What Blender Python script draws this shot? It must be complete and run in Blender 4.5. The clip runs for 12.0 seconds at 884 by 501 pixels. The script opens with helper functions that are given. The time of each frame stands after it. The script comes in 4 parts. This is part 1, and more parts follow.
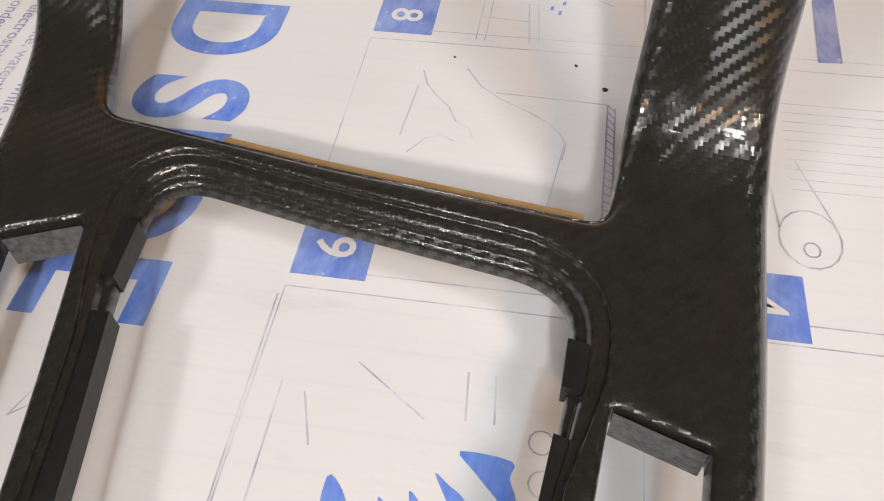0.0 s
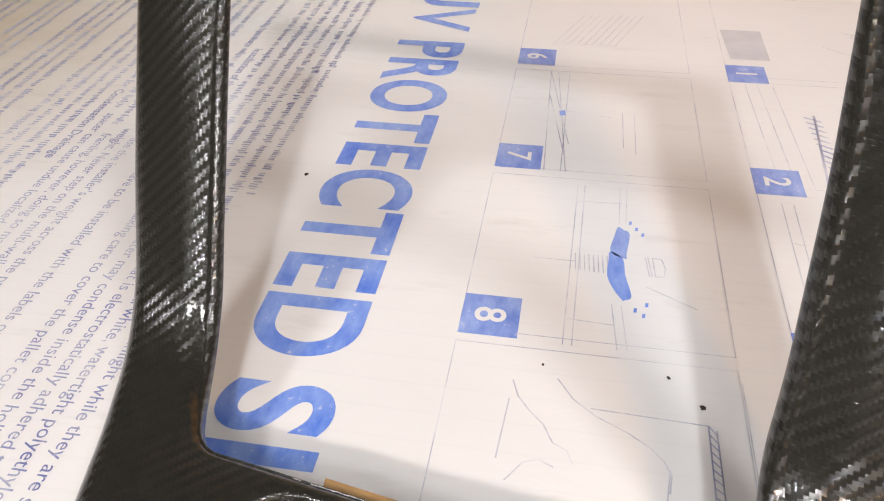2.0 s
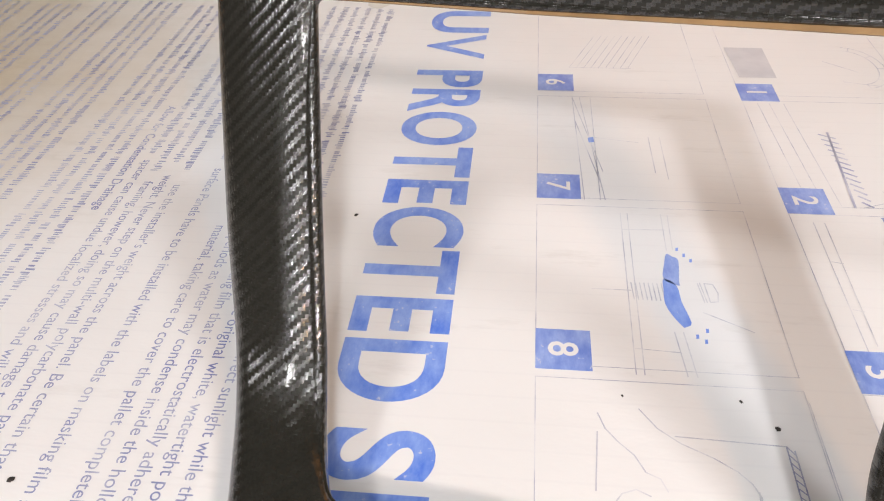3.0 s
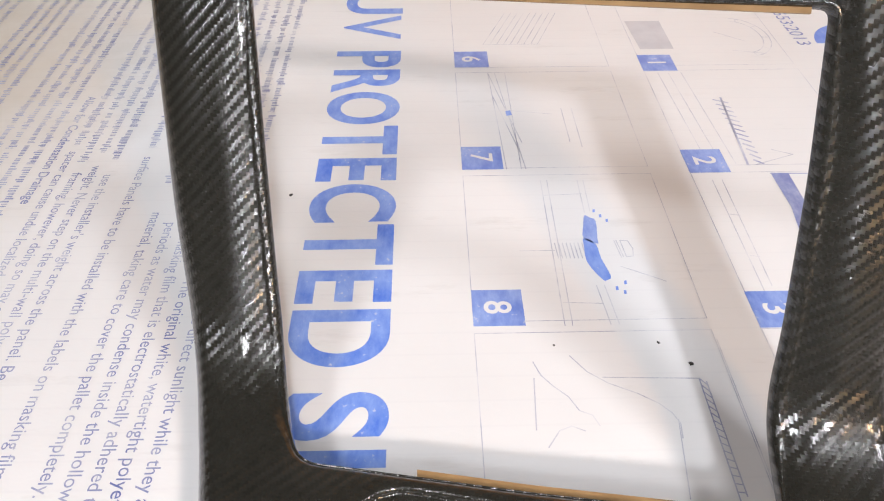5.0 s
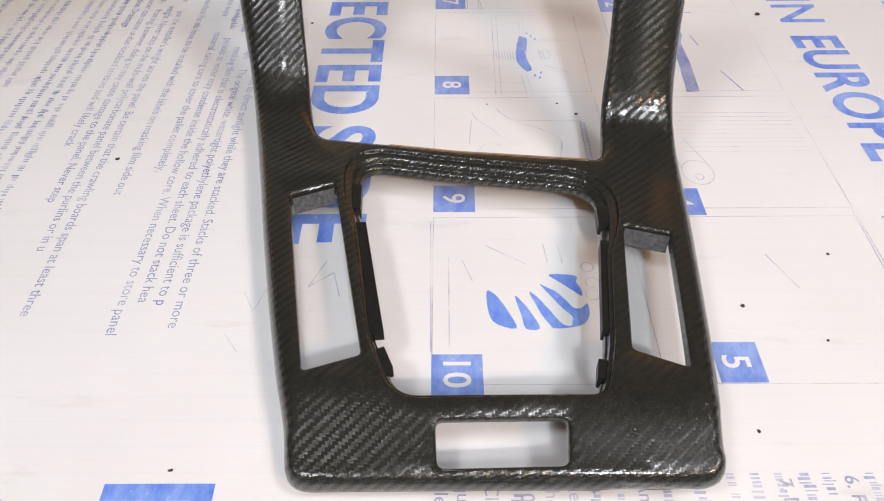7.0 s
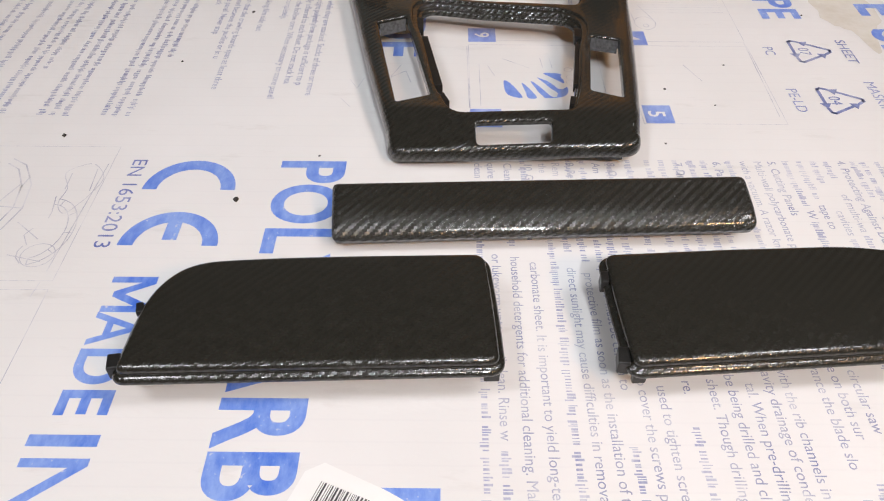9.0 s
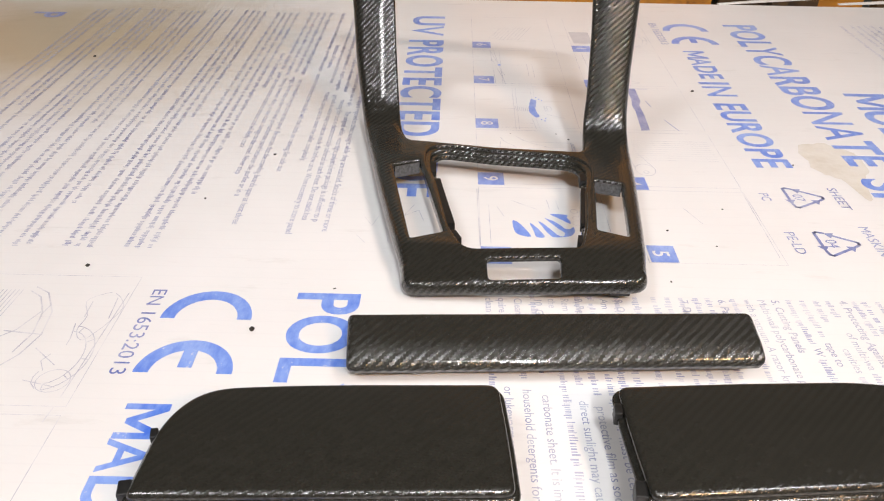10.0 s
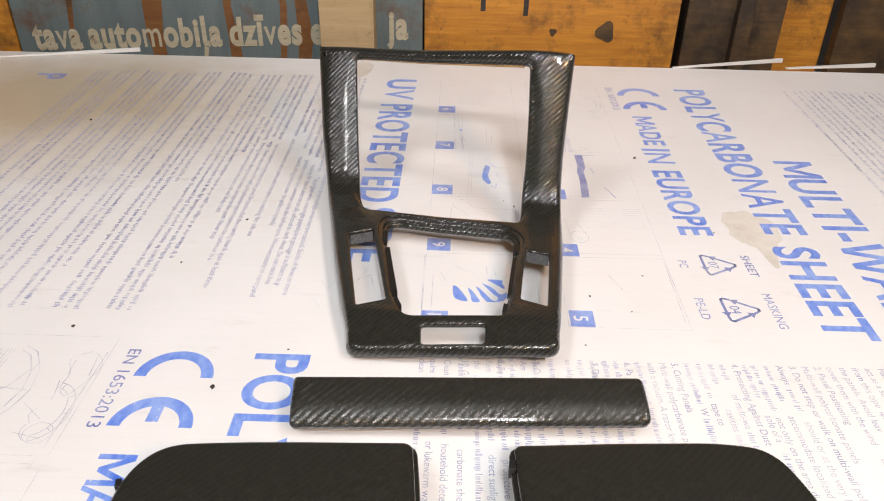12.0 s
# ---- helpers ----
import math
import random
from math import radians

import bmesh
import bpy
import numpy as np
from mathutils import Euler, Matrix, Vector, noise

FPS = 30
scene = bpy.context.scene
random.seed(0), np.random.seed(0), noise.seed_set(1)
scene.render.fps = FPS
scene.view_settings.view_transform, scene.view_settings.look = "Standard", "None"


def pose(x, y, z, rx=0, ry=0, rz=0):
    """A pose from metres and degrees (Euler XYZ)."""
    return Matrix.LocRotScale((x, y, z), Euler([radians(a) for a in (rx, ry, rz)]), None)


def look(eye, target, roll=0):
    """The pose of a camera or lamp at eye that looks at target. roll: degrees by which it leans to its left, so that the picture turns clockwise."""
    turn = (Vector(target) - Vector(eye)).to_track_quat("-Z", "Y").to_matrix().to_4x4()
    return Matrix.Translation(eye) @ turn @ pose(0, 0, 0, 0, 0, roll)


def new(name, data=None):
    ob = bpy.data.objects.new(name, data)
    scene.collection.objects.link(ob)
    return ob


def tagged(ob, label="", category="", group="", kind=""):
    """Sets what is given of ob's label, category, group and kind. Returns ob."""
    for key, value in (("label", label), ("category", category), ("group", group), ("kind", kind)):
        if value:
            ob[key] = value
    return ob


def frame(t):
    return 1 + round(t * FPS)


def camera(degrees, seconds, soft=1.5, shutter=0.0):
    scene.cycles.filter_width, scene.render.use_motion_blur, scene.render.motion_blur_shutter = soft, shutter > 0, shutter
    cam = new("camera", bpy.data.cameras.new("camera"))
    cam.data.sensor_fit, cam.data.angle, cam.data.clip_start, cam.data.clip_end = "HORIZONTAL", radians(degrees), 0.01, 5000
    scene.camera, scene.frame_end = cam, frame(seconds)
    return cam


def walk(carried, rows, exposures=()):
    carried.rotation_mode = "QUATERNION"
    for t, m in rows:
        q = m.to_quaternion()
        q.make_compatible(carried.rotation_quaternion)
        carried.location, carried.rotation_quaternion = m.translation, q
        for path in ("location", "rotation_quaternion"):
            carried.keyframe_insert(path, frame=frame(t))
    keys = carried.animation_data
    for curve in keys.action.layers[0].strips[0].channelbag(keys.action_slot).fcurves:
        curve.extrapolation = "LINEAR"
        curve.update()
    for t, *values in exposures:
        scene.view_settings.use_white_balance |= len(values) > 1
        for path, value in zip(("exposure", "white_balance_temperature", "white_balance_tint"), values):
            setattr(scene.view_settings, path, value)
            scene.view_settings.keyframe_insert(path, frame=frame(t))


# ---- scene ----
cam = camera(59.88, 12.0, 1.1)
PATH = [
    (0, (0.03080, 0.02882, 0.17190), (0.02715, 0.33320, -0.22475), -2.66),
    (0.5, (0.03179, 0.04138, 0.18050), (0.03142, 0.41698, -0.14954), -1.54),
    (1, (0.03881, 0.05776, 0.17751), (0.03563, 0.44501, -0.13876), -1.52),
    (1.5, (0.02603, 0.07276, 0.18934), (0.02468, 0.46112, -0.12558), -1.56),
    (2, (0.00275, 0.06564, 0.19750), (0.00114, 0.45403, -0.11737), -1.39),
    (2.5, (-0.02695, 0.06642, 0.20601), (-0.02221, 0.45356, -0.11038), -2.10),
    (3, (-0.03909, 0.06930, 0.22037), (-0.01501, 0.45452, -0.09747), -2.02),
    (3.2, (-0.03932, 0.07161, 0.23010), (-0.00716, 0.45543, -0.08873), -2.22),
    (4.8, (-0.05153, 0.05855, 0.23067), (0.02780, 0.43125, -0.09306), 0.15),
    (5, (-0.05008, 0.05294, 0.23068), (0.02685, 0.42153, -0.09829), -0.10),
    (5.5, (-0.06010, 0.02759, 0.23705), (0.01170, 0.37854, -0.11177), -0.15),
    (6, (-0.06933, -0.00064, 0.24049), (0.00227, 0.34175, -0.11679), 0.09),
    (6.5, (-0.07335, -0.05891, 0.25479), (-0.00652, 0.28729, -0.09972), -0.40),
    (7, (-0.06175, -0.13602, 0.25904), (0.00232, 0.21703, -0.08918), -0.49),
    (7.5, (-0.06771, -0.20573, 0.25658), (-0.00540, 0.14842, -0.09050), -0.70),
    (7.7, (-0.07430, -0.22875, 0.25163), (-0.01020, 0.12530, -0.09530), -0.49),
    (9.3, (-0.13374, -0.38055, 0.30756), (-0.07168, -0.02979, -0.04332), 0.30),
    (9.5, (-0.13580, -0.37953, 0.30715), (-0.07267, -0.02785, -0.04262), 0.58),
    (10, (-0.13723, -0.38210, 0.30362), (-0.06497, 0.02688, 0.02521), 0.94),
    (10.5, (-0.13495, -0.40272, 0.30137), (-0.06198, 0.01410, 0.03502), 1.08),
    (11, (-0.13120, -0.42666, 0.30499), (-0.05912, -0.00851, 0.04050), 1.02),
    (11.5, (-0.10471, -0.43576, 0.32968), (-0.03605, -0.01887, 0.06231), 1.03),
    (12, (-0.09783, -0.43052, 0.37176), (-0.02747, -0.01307, 0.10569), 1.13),
]
EXPOSURES = [(0.0, -0.06, 6380, 10), (0.6, 0.15, 6600, 10), (1.5, 0.24, 6400, 10), (3.2, 0.24, 6350, 10), (5.0, 0.31, 6120, 10), (6.5, 0.18, 6100, 10), (7.2, 0.04, 6120, 10), (7.7, -0.03, 6150, 10), (9.4, -0.14, 6250, 10), (10.1, 0.2, 6380, 10), (12.0, 0.15, 6400, 10)]
walk(cam, [(t, look(eye, target, roll)) for t, eye, target, roll in PATH], exposures=EXPOSURES)

# ---- world, lamps, exposure ----
ANGLE = -10.6                      # the printed sheet lies turned against the world axes
SHEET = pose(0, 0, 0, 0, 0, ANGLE)  # sheet axes: a to the right, b away, z up
scene.view_settings.exposure = 0.0
world = bpy.data.worlds.new("room_air")
scene.world = world
world.use_nodes = True
world.node_tree.nodes["Background"].inputs[0].default_value = (1.0, 0.82, 0.62, 1)
world.node_tree.nodes["Background"].inputs[1].default_value = 0.045


def lamp(name, place, target, watts, size, colour, long=0.0, cone=180.0):
    data = bpy.data.lights.new(name, "AREA")
    data.shape, data.size, data.energy, data.color = "DISK", size, watts, colour
    data.spread = radians(cone)
    if long:
        data.shape, data.size, data.size_y = "RECTANGLE", long, size
    ob = new(name, data)
    ob.matrix_world = SHEET @ look(place, target)
    return ob


lamp("work_lamp_warm", (0.54, -0.90, 0.86), (0.05, 0.15, 0.0), 5.6, 0.12, (1.0, 0.54, 0.22))
# Added fixed white lamp, in place of the torch carried with the camera.
lamp("white_torch_stand_in", (0.15, -1.00, 0.98), (0.10, 0.40, 0.0), 2.4, 0.10, (1.0, 0.985, 0.985), cone=90.0)
# Three unseen ceiling spots, added as fill to brighten the sheet.
for spot in ((-0.85, -0.75, 1.80), (0.10, -1.35, 1.80), (0.95, -0.45, 1.80)):
    lamp("added_ceiling_fill", spot, (0.02, 0.05, 0.0), 19.0, 0.42, (1.0, 0.965, 0.955))


# ---- materials ----
def nodes_of(name):
    m = bpy.data.materials.new(name)
    m.use_nodes = True
    return m, m.node_tree.nodes, m.node_tree.links, m.node_tree.nodes["Principled BSDF"]


def math_node(n, l, op, a, b=None, c=None):
    x = n.new("ShaderNodeMath")
    x.operation = op
    for i, v in enumerate((a, b, c)):
        if v is None:
            continue
        if isinstance(v, (int, float)):
            x.inputs[i].default_value = v
        else:
            l.new(v, x.inputs[i])
    return x.outputs[0]


def noise_node(n, l, vec, scale, detail=3.0, rough=0.55):
    x = n.new("ShaderNodeTexNoise")
    x.inputs["Scale"].default_value = scale
    x.inputs["Detail"].default_value = detail
    x.inputs["Roughness"].default_value = rough
    l.new(vec, x.inputs["Vector"])
    return x.outputs["Fac"]


def ramp_node(n, l, fac, lo, hi, c0, c1):
    x = n.new("ShaderNodeValToRGB")
    x.color_ramp.elements[0].position, x.color_ramp.elements[1].position = lo, hi
    x.color_ramp.elements[0].color, x.color_ramp.elements[1].color = (*c0, 1), (*c1, 1)
    l.new(fac, x.inputs[0])
    return x.outputs[0]


def mix_node(n, l, fac, a, b, how="MIX"):
    x = n.new("ShaderNodeMix")
    x.data_type, x.blend_type = "RGBA", how
    if isinstance(fac, (int, float)):
        x.inputs[0].default_value = fac
    else:
        l.new(fac, x.inputs[0])
    for i, v in ((6, a), (7, b)):
        if isinstance(v, tuple):
            x.inputs[i].default_value = (*v, 1)
        else:
            l.new(v, x.inputs[i])
    return x.outputs[2]


def bump_node(n, l, height, strength, distance):
    x = n.new("ShaderNodeBump")
    x.inputs["Strength"].default_value, x.inputs["Distance"].default_value = strength, distance
    l.new(height, x.inputs["Height"])
    return x.outputs[0]


def coords(n, kind="Object"):
    return n.new("ShaderNodeTexCoord").outputs[kind]


def stretched(n, l, vec, scale):
    x = n.new("ShaderNodeMapping")
    x.inputs["Scale"].default_value = scale
    l.new(vec, x.inputs[0])
    return x.outputs[0]


def carbon_material(name, tow, relief, gloss, rough=0.17, coat=0.55):
    """Lacquered two-by-two twill cloth, from the UV map in metres."""
    m, n, l, p = nodes_of(name)
    sep = n.new("ShaderNodeSeparateXYZ")
    l.new(coords(n, "UV"), sep.inputs[0])
    u = math_node(n, l, "DIVIDE", sep.outputs[0], tow)
    v = math_node(n, l, "DIVIDE", sep.outputs[1], tow)
    iu, iv = math_node(n, l, "FLOOR", u), math_node(n, l, "FLOOR", v)
    turn = math_node(n, l, "FLOORED_MODULO", math_node(n, l, "SUBTRACT", iu, iv), 4.0)
    warp = math_node(n, l, "LESS_THAN", turn, 1.5)
    fu, fv = math_node(n, l, "FRACT", u), math_node(n, l, "FRACT", v)
    # a tow is round across, and dips at the ends of each float
    hu = math_node(n, l, "SINE", math_node(n, l, "MULTIPLY", fu, math.pi))
    hv = math_node(n, l, "SINE", math_node(n, l, "MULTIPLY", fv, math.pi))
    weft = math_node(n, l, "SUBTRACT", 1.0, warp)
    along_v = math_node(n, l, "MULTIPLY", math_node(n, l, "ADD", math_node(n, l, "SUBTRACT", 1.0, turn), fv), math.pi / 2)
    along_u = math_node(n, l, "MULTIPLY", math_node(n, l, "ADD", math_node(n, l, "SUBTRACT", turn, 2.0), fu), math.pi / 2)
    arch_v, arch_u = math_node(n, l, "SINE", along_v), math_node(n, l, "SINE", along_u)
    rise_v = math_node(n, l, "ADD", math_node(n, l, "MULTIPLY", hu, 0.55), math_node(n, l, "MULTIPLY", arch_v, 0.38))
    rise_u = math_node(n, l, "ADD", math_node(n, l, "MULTIPLY", hv, 0.45), math_node(n, l, "MULTIPLY", arch_u, 0.30))
    across = math_node(n, l, "ADD", math_node(n, l, "MULTIPLY", rise_v, warp), math_node(n, l, "MULTIPLY", rise_u, weft))
    fine_u = math_node(n, l, "SINE", math_node(n, l, "MULTIPLY", u, 44.0))
    fine_v = math_node(n, l, "SINE", math_node(n, l, "MULTIPLY", v, 44.0))
    fine = math_node(n, l, "ADD", math_node(n, l, "MULTIPLY", fine_u, warp),
                     math_node(n, l, "MULTIPLY", fine_v, math_node(n, l, "SUBTRACT", 1.0, warp)))
    height = math_node(n, l, "ADD", across, math_node(n, l, "MULTIPLY", fine, 0.10))
    grain = noise_node(n, l, coords(n, "UV"), 160, 2)
    tone = ramp_node(n, l, grain, 0.3, 0.7, (0.0165, 0.0165, 0.0135), (0.0210, 0.0205, 0.0170))
    light_tow = ramp_node(n, l, grain, 0.3, 0.7, (0.0175, 0.0172, 0.0140), (0.0230, 0.0220, 0.0185))
    l.new(mix_node(n, l, warp, tone, light_tow), p.inputs["Base Color"])
    p.inputs["Metallic"].default_value = 0.0
    p.inputs["Roughness"].default_value = rough
    p.inputs["IOR"].default_value = 1.52
    l.new(math_node(n, l, "MULTIPLY_ADD", warp, gloss, 0.28), p.inputs["Specular IOR Level"])
    l.new(bump_node(n, l, height, relief, 0.00042), p.inputs["Normal"])
    p.inputs["Coat Weight"].default_value = coat
    p.inputs["Coat Roughness"].default_value = 0.045
    orange = noise_node(n, l, coords(n, "UV"), 240, 2)
    l.new(bump_node(n, l, math_node(n, l, "ADD", orange, math_node(n, l, "MULTIPLY", across, 0.25)), 0.10, 0.0006), p.inputs["Coat Normal"])
    return m


def film_material():
    """White masking film on twin-wall sheet: faint ribs, creases and grey scuffs."""
    m, n, l, p = nodes_of("masking_film")
    o = coords(n)
    big = noise_node(n, l, o, 5.0, 4)
    dirt = noise_node(n, l, stretched(n, l, o, (3.0, 12.0, 1.0)), 4.0, 5, 0.7)
    base = ramp_node(n, l, big, 0.3, 0.75, (0.71, 0.705, 0.695), (0.79, 0.785, 0.78))
    smear = ramp_node(n, l, dirt, 0.60, 0.85, (1, 1, 1), (0.80, 0.79, 0.77))
    sep = n.new("ShaderNodeSeparateXYZ")
    l.new(o, sep.inputs[0])
    rib = math_node(n, l, "SINE", math_node(n, l, "MULTIPLY", sep.outputs[1], 2 * math.pi / 0.0115))
    ribline = ramp_node(n, l, rib, 0.93, 1.0, (1, 1, 1), (0.975, 0.975, 0.98))
    c = mix_node(n, l, 1.0, base, smear, "MULTIPLY")
    c = mix_node(n, l, 0.8, c, ribline, "MULTIPLY")
    # tan tint, ragged at its edge, over the far corner
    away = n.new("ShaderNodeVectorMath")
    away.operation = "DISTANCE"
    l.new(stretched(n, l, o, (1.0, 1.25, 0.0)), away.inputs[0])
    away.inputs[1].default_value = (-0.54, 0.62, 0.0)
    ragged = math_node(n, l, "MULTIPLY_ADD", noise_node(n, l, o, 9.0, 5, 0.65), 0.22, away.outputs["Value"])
    corner_tan = ramp_node(n, l, ragged, 0.20, 0.47, (0.60, 0.49, 0.32), (1, 1, 1))
    l.new(mix_node(n, l, 1.0, c, corner_tan, "MULTIPLY"), p.inputs["Base Color"])
    p.inputs["Roughness"].default_value = 0.42
    p.inputs["Sheen Weight"].default_value, p.inputs["Sheen Roughness"].default_value = 0.30, 0.5
    crease = noise_node(n, l, stretched(n, l, o, (1.0, 2.2, 1.0)), 14, 5, 0.6)
    h = math_node(n, l, "ADD", math_node(n, l, "MULTIPLY", crease, 1.0), math_node(n, l, "MULTIPLY", rib, 0.02))
    l.new(bump_node(n, l, h, 0.16, 0.004), p.inputs["Normal"])
    return m


def ink_material(name, dark, light, worn=(0.50, 0.62)):
    """Printing ink, rubbed thin in streaks."""
    m, n, l, p = nodes_of(name)
    o = coords(n)
    streak = noise_node(n, l, stretched(n, l, o, (1.0, 0.45, 1.0)), 130, 5, 0.7)
    patch = noise_node(n, l, o, 22, 3)
    f = math_node(n, l, "ADD", math_node(n, l, "MULTIPLY", streak, 0.55), math_node(n, l, "MULTIPLY", patch, 0.45))
    c = ramp_node(n, l, f, worn[0] - 0.10, worn[1] - 0.02, dark, light)
    fleck = noise_node(n, l, o, 420, 3, 0.6)
    bare = math_node(n, l, "ADD", math_node(n, l, "MULTIPLY", fleck, 0.6), math_node(n, l, "MULTIPLY", streak, 0.4))
    l.new(mix_node(n, l, ramp_node(n, l, bare, 0.60, 0.68, (0, 0, 0), (0.75, 0.75, 0.75)), c, (0.70, 0.70, 0.72)), p.inputs["Base Color"])
    p.inputs["Roughness"].default_value = 0.38
    p.inputs["Sheen Weight"].default_value, p.inputs["Sheen Roughness"].default_value = 0.45, 0.5
    return m


def plain_material(name, lo, hi, rough, scale=60.0, metal=0.0, bump=0.1):
    m, n, l, p = nodes_of(name)
    o = coords(n)
    f = noise_node(n, l, o, scale, 4)
    l.new(ramp_node(n, l, f, 0.3, 0.7, lo, hi), p.inputs["Base Color"])
    p.inputs["Roughness"].default_value, p.inputs["Metallic"].default_value = rough, metal
    l.new(bump_node(n, l, f, bump, 0.002), p.inputs["Normal"])
    return m


def wood_material(name, lo, hi, dirt=(0.03, 0.02, 0.012), amount=0.62, grain=(3.0, 3.0, 40.0)):
    m, n, l, p = nodes_of(name)
    o = coords(n)
    g = noise_node(n, l, stretched(n, l, o, grain), 3.0, 6, 0.65)
    stain = noise_node(n, l, o, 9.0, 5, 0.7)
    fine = noise_node(n, l, o, 60.0, 4, 0.7)
    c = ramp_node(n, l, g, 0.25, 0.75, lo, hi)
    c = mix_node(n, l, ramp_node(n, l, stain, amount - 0.1, amount + 0.1, (0, 0, 0), (1, 1, 1)), c, dirt)
    c = mix_node(n, l, ramp_node(n, l, fine, 0.62, 0.72, (0, 0, 0), (0.6, 0.6, 0.6)), c, dirt)
    l.new(c, p.inputs["Base Color"])
    p.inputs["Roughness"].default_value = 0.6
    l.new(bump_node(n, l, g, 0.3, 0.003), p.inputs["Normal"])
    return m


CARBON = carbon_material("carbon_twill", 0.0015, 0.46, 0.7, 0.22, 0.4)
CARBON_FINE = carbon_material("fine_carbon_twill", 0.0012, 0.28, 0.5)
CARBON_DARK = carbon_material("dark_carbon_twill", 0.0014, 0.22, 0.2)
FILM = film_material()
INK = ink_material("blue_ink", (0.045, 0.15, 0.66), (0.25, 0.38, 0.78), (0.45, 0.61))
INK_SQUARE = ink_material("square_ink", (0.12, 0.21, 0.61), (0.31, 0.42, 0.75))
INK_PALE = ink_material("faded_blue_ink", (0.10, 0.14, 0.42), (0.34, 0.38, 0.58))
INK_TEXT = ink_material("small_print_ink", (0.12, 0.15, 0.38), (0.46, 0.48, 0.58), (0.46, 0.62))
INK_LINE = ink_material("fine_line_ink", (0.28, 0.29, 0.40), (0.66, 0.66, 0.68), (0.46, 0.58))
INK_FAINT = ink_material("rubbed_blue_ink", (0.17, 0.20, 0.42), (0.55, 0.56, 0.64), (0.44, 0.60))
INK_SOFT = ink_material("pale_print_ink", (0.17, 0.20, 0.38), (0.52, 0.53, 0.60), (0.45, 0.60))
INK_WHITE = plain_material("unprinted_film", (0.72, 0.71, 0.70), (0.78, 0.77, 0.76), 0.42, 40)
PLASTIC = plain_material("black_plastic", (0.006, 0.006, 0.006), (0.012, 0.012, 0.011), 0.45, 300, 0.0, 0.1)
GREY_WALL = plain_material("grey_raw_plastic", (0.045, 0.047, 0.05), (0.13, 0.135, 0.14), 0.4, 500, 0.2, 0.3)
TAN_PATCH = wood_material("tan_patch", (0.62, 0.585, 0.51), (0.70, 0.68, 0.64), (0.55, 0.50, 0.42), 0.62, (20.0, 20.0, 1.0))
TAN = plain_material("tan_raw_plastic", (0.22, 0.13, 0.05), (0.34, 0.21, 0.09), 0.5, 90)
SHEET_EDGE = plain_material("clear_sheet_edge", (0.70, 0.70, 0.68), (0.80, 0.80, 0.79), 0.25, 30)
STICKER = plain_material("sticker_paper", (0.80, 0.80, 0.79), (0.84, 0.84, 0.83), 0.5, 30, 0.0, 0.02)
BARS = plain_material("black_print", (0.03, 0.03, 0.035), (0.09, 0.09, 0.10), 0.5, 400)
SPECK = plain_material("dark_debris", (0.012, 0.010, 0.010), (0.05, 0.045, 0.04), 0.7, 400)
ORANGE_WOOD = wood_material("varnished_plank", (0.33, 0.118, 0.011), (0.62, 0.28, 0.032))
DARK_WOOD = wood_material("dark_plank", (0.055, 0.032, 0.013), (0.15, 0.085, 0.032), amount=0.5)
SIGN_PAINT = wood_material("blue_grey_paint", (0.085, 0.115, 0.122), (0.150, 0.190, 0.190), (0.13, 0.055, 0.018), 0.66, (14.0, 3.0, 2.0))
CREAM_PAINT = wood_material("cream_letter_paint", (0.36, 0.32, 0.22), (0.52, 0.47, 0.34), (0.14, 0.07, 0.025), 0.68)
RUST = wood_material("rust_streak", (0.13, 0.05, 0.014), (0.22, 0.10, 0.03))
CARDBOARD = wood_material("cardboard", (0.34, 0.24, 0.12), (0.46, 0.34, 0.19), (0.20, 0.12, 0.05), 0.7)
ROOM_WALL = plain_material("plain_wall", (0.14, 0.13, 0.12), (0.19, 0.18, 0.165), 0.9, 6)
CONCRETE = plain_material("concrete_floor", (0.12, 0.115, 0.105), (0.20, 0.19, 0.175), 0.9, 8)
BENCH_WOOD = wood_material("bench_wood", (0.16, 0.10, 0.05), (0.28, 0.19, 0.10))


# ---- mesh helpers ----
def part(name, bm, material, parent=None, label="", smooth=False):
    """One bmesh as one mesh object, under a thing or a part."""
    me = bpy.data.meshes.new(name)
    bm.to_mesh(me)
    bm.free()
    me.materials.append(material)
    if smooth:
        me.polygons.foreach_set("use_smooth", [True] * len(me.polygons))
    ob = new(name, me)
    if parent is not None:
        ob.parent = parent
    else:
        ob.matrix_world = SHEET
    if label:
        tagged(ob, label)
    return ob


def holder(name, label, category, group="", kind="", m=None):
    ob = new(name)
    ob.empty_display_size = 0.02
    ob.matrix_world = SHEET if m is None else m
    return tagged(ob, label, category, group, kind)


def box(bm, x0, x1, y0, y1, z0, z1, bevel=0.0):
    r = bmesh.ops.create_cube(bm, size=1.0)
    bmesh.ops.scale(bm, vec=(x1 - x0, y1 - y0, z1 - z0), verts=r["verts"])
    bmesh.ops.translate(bm, vec=((x0 + x1) / 2, (y0 + y1) / 2, (z0 + z1) / 2), verts=r["verts"])
    if bevel:
        edges = list({e for v in r["verts"] for e in v.link_edges})
        bmesh.ops.bevel(bm, geom=edges, offset=bevel, segments=2, affect="EDGES", profile=0.6)
    return bm


def boxed(*a, bevel=0.0):
    return box(bmesh.new(), *a, bevel=bevel)


def flat(bm, pts, z=0.0):
    return bm.faces.new([bm.verts.new((x, y, z)) for x, y in pts])


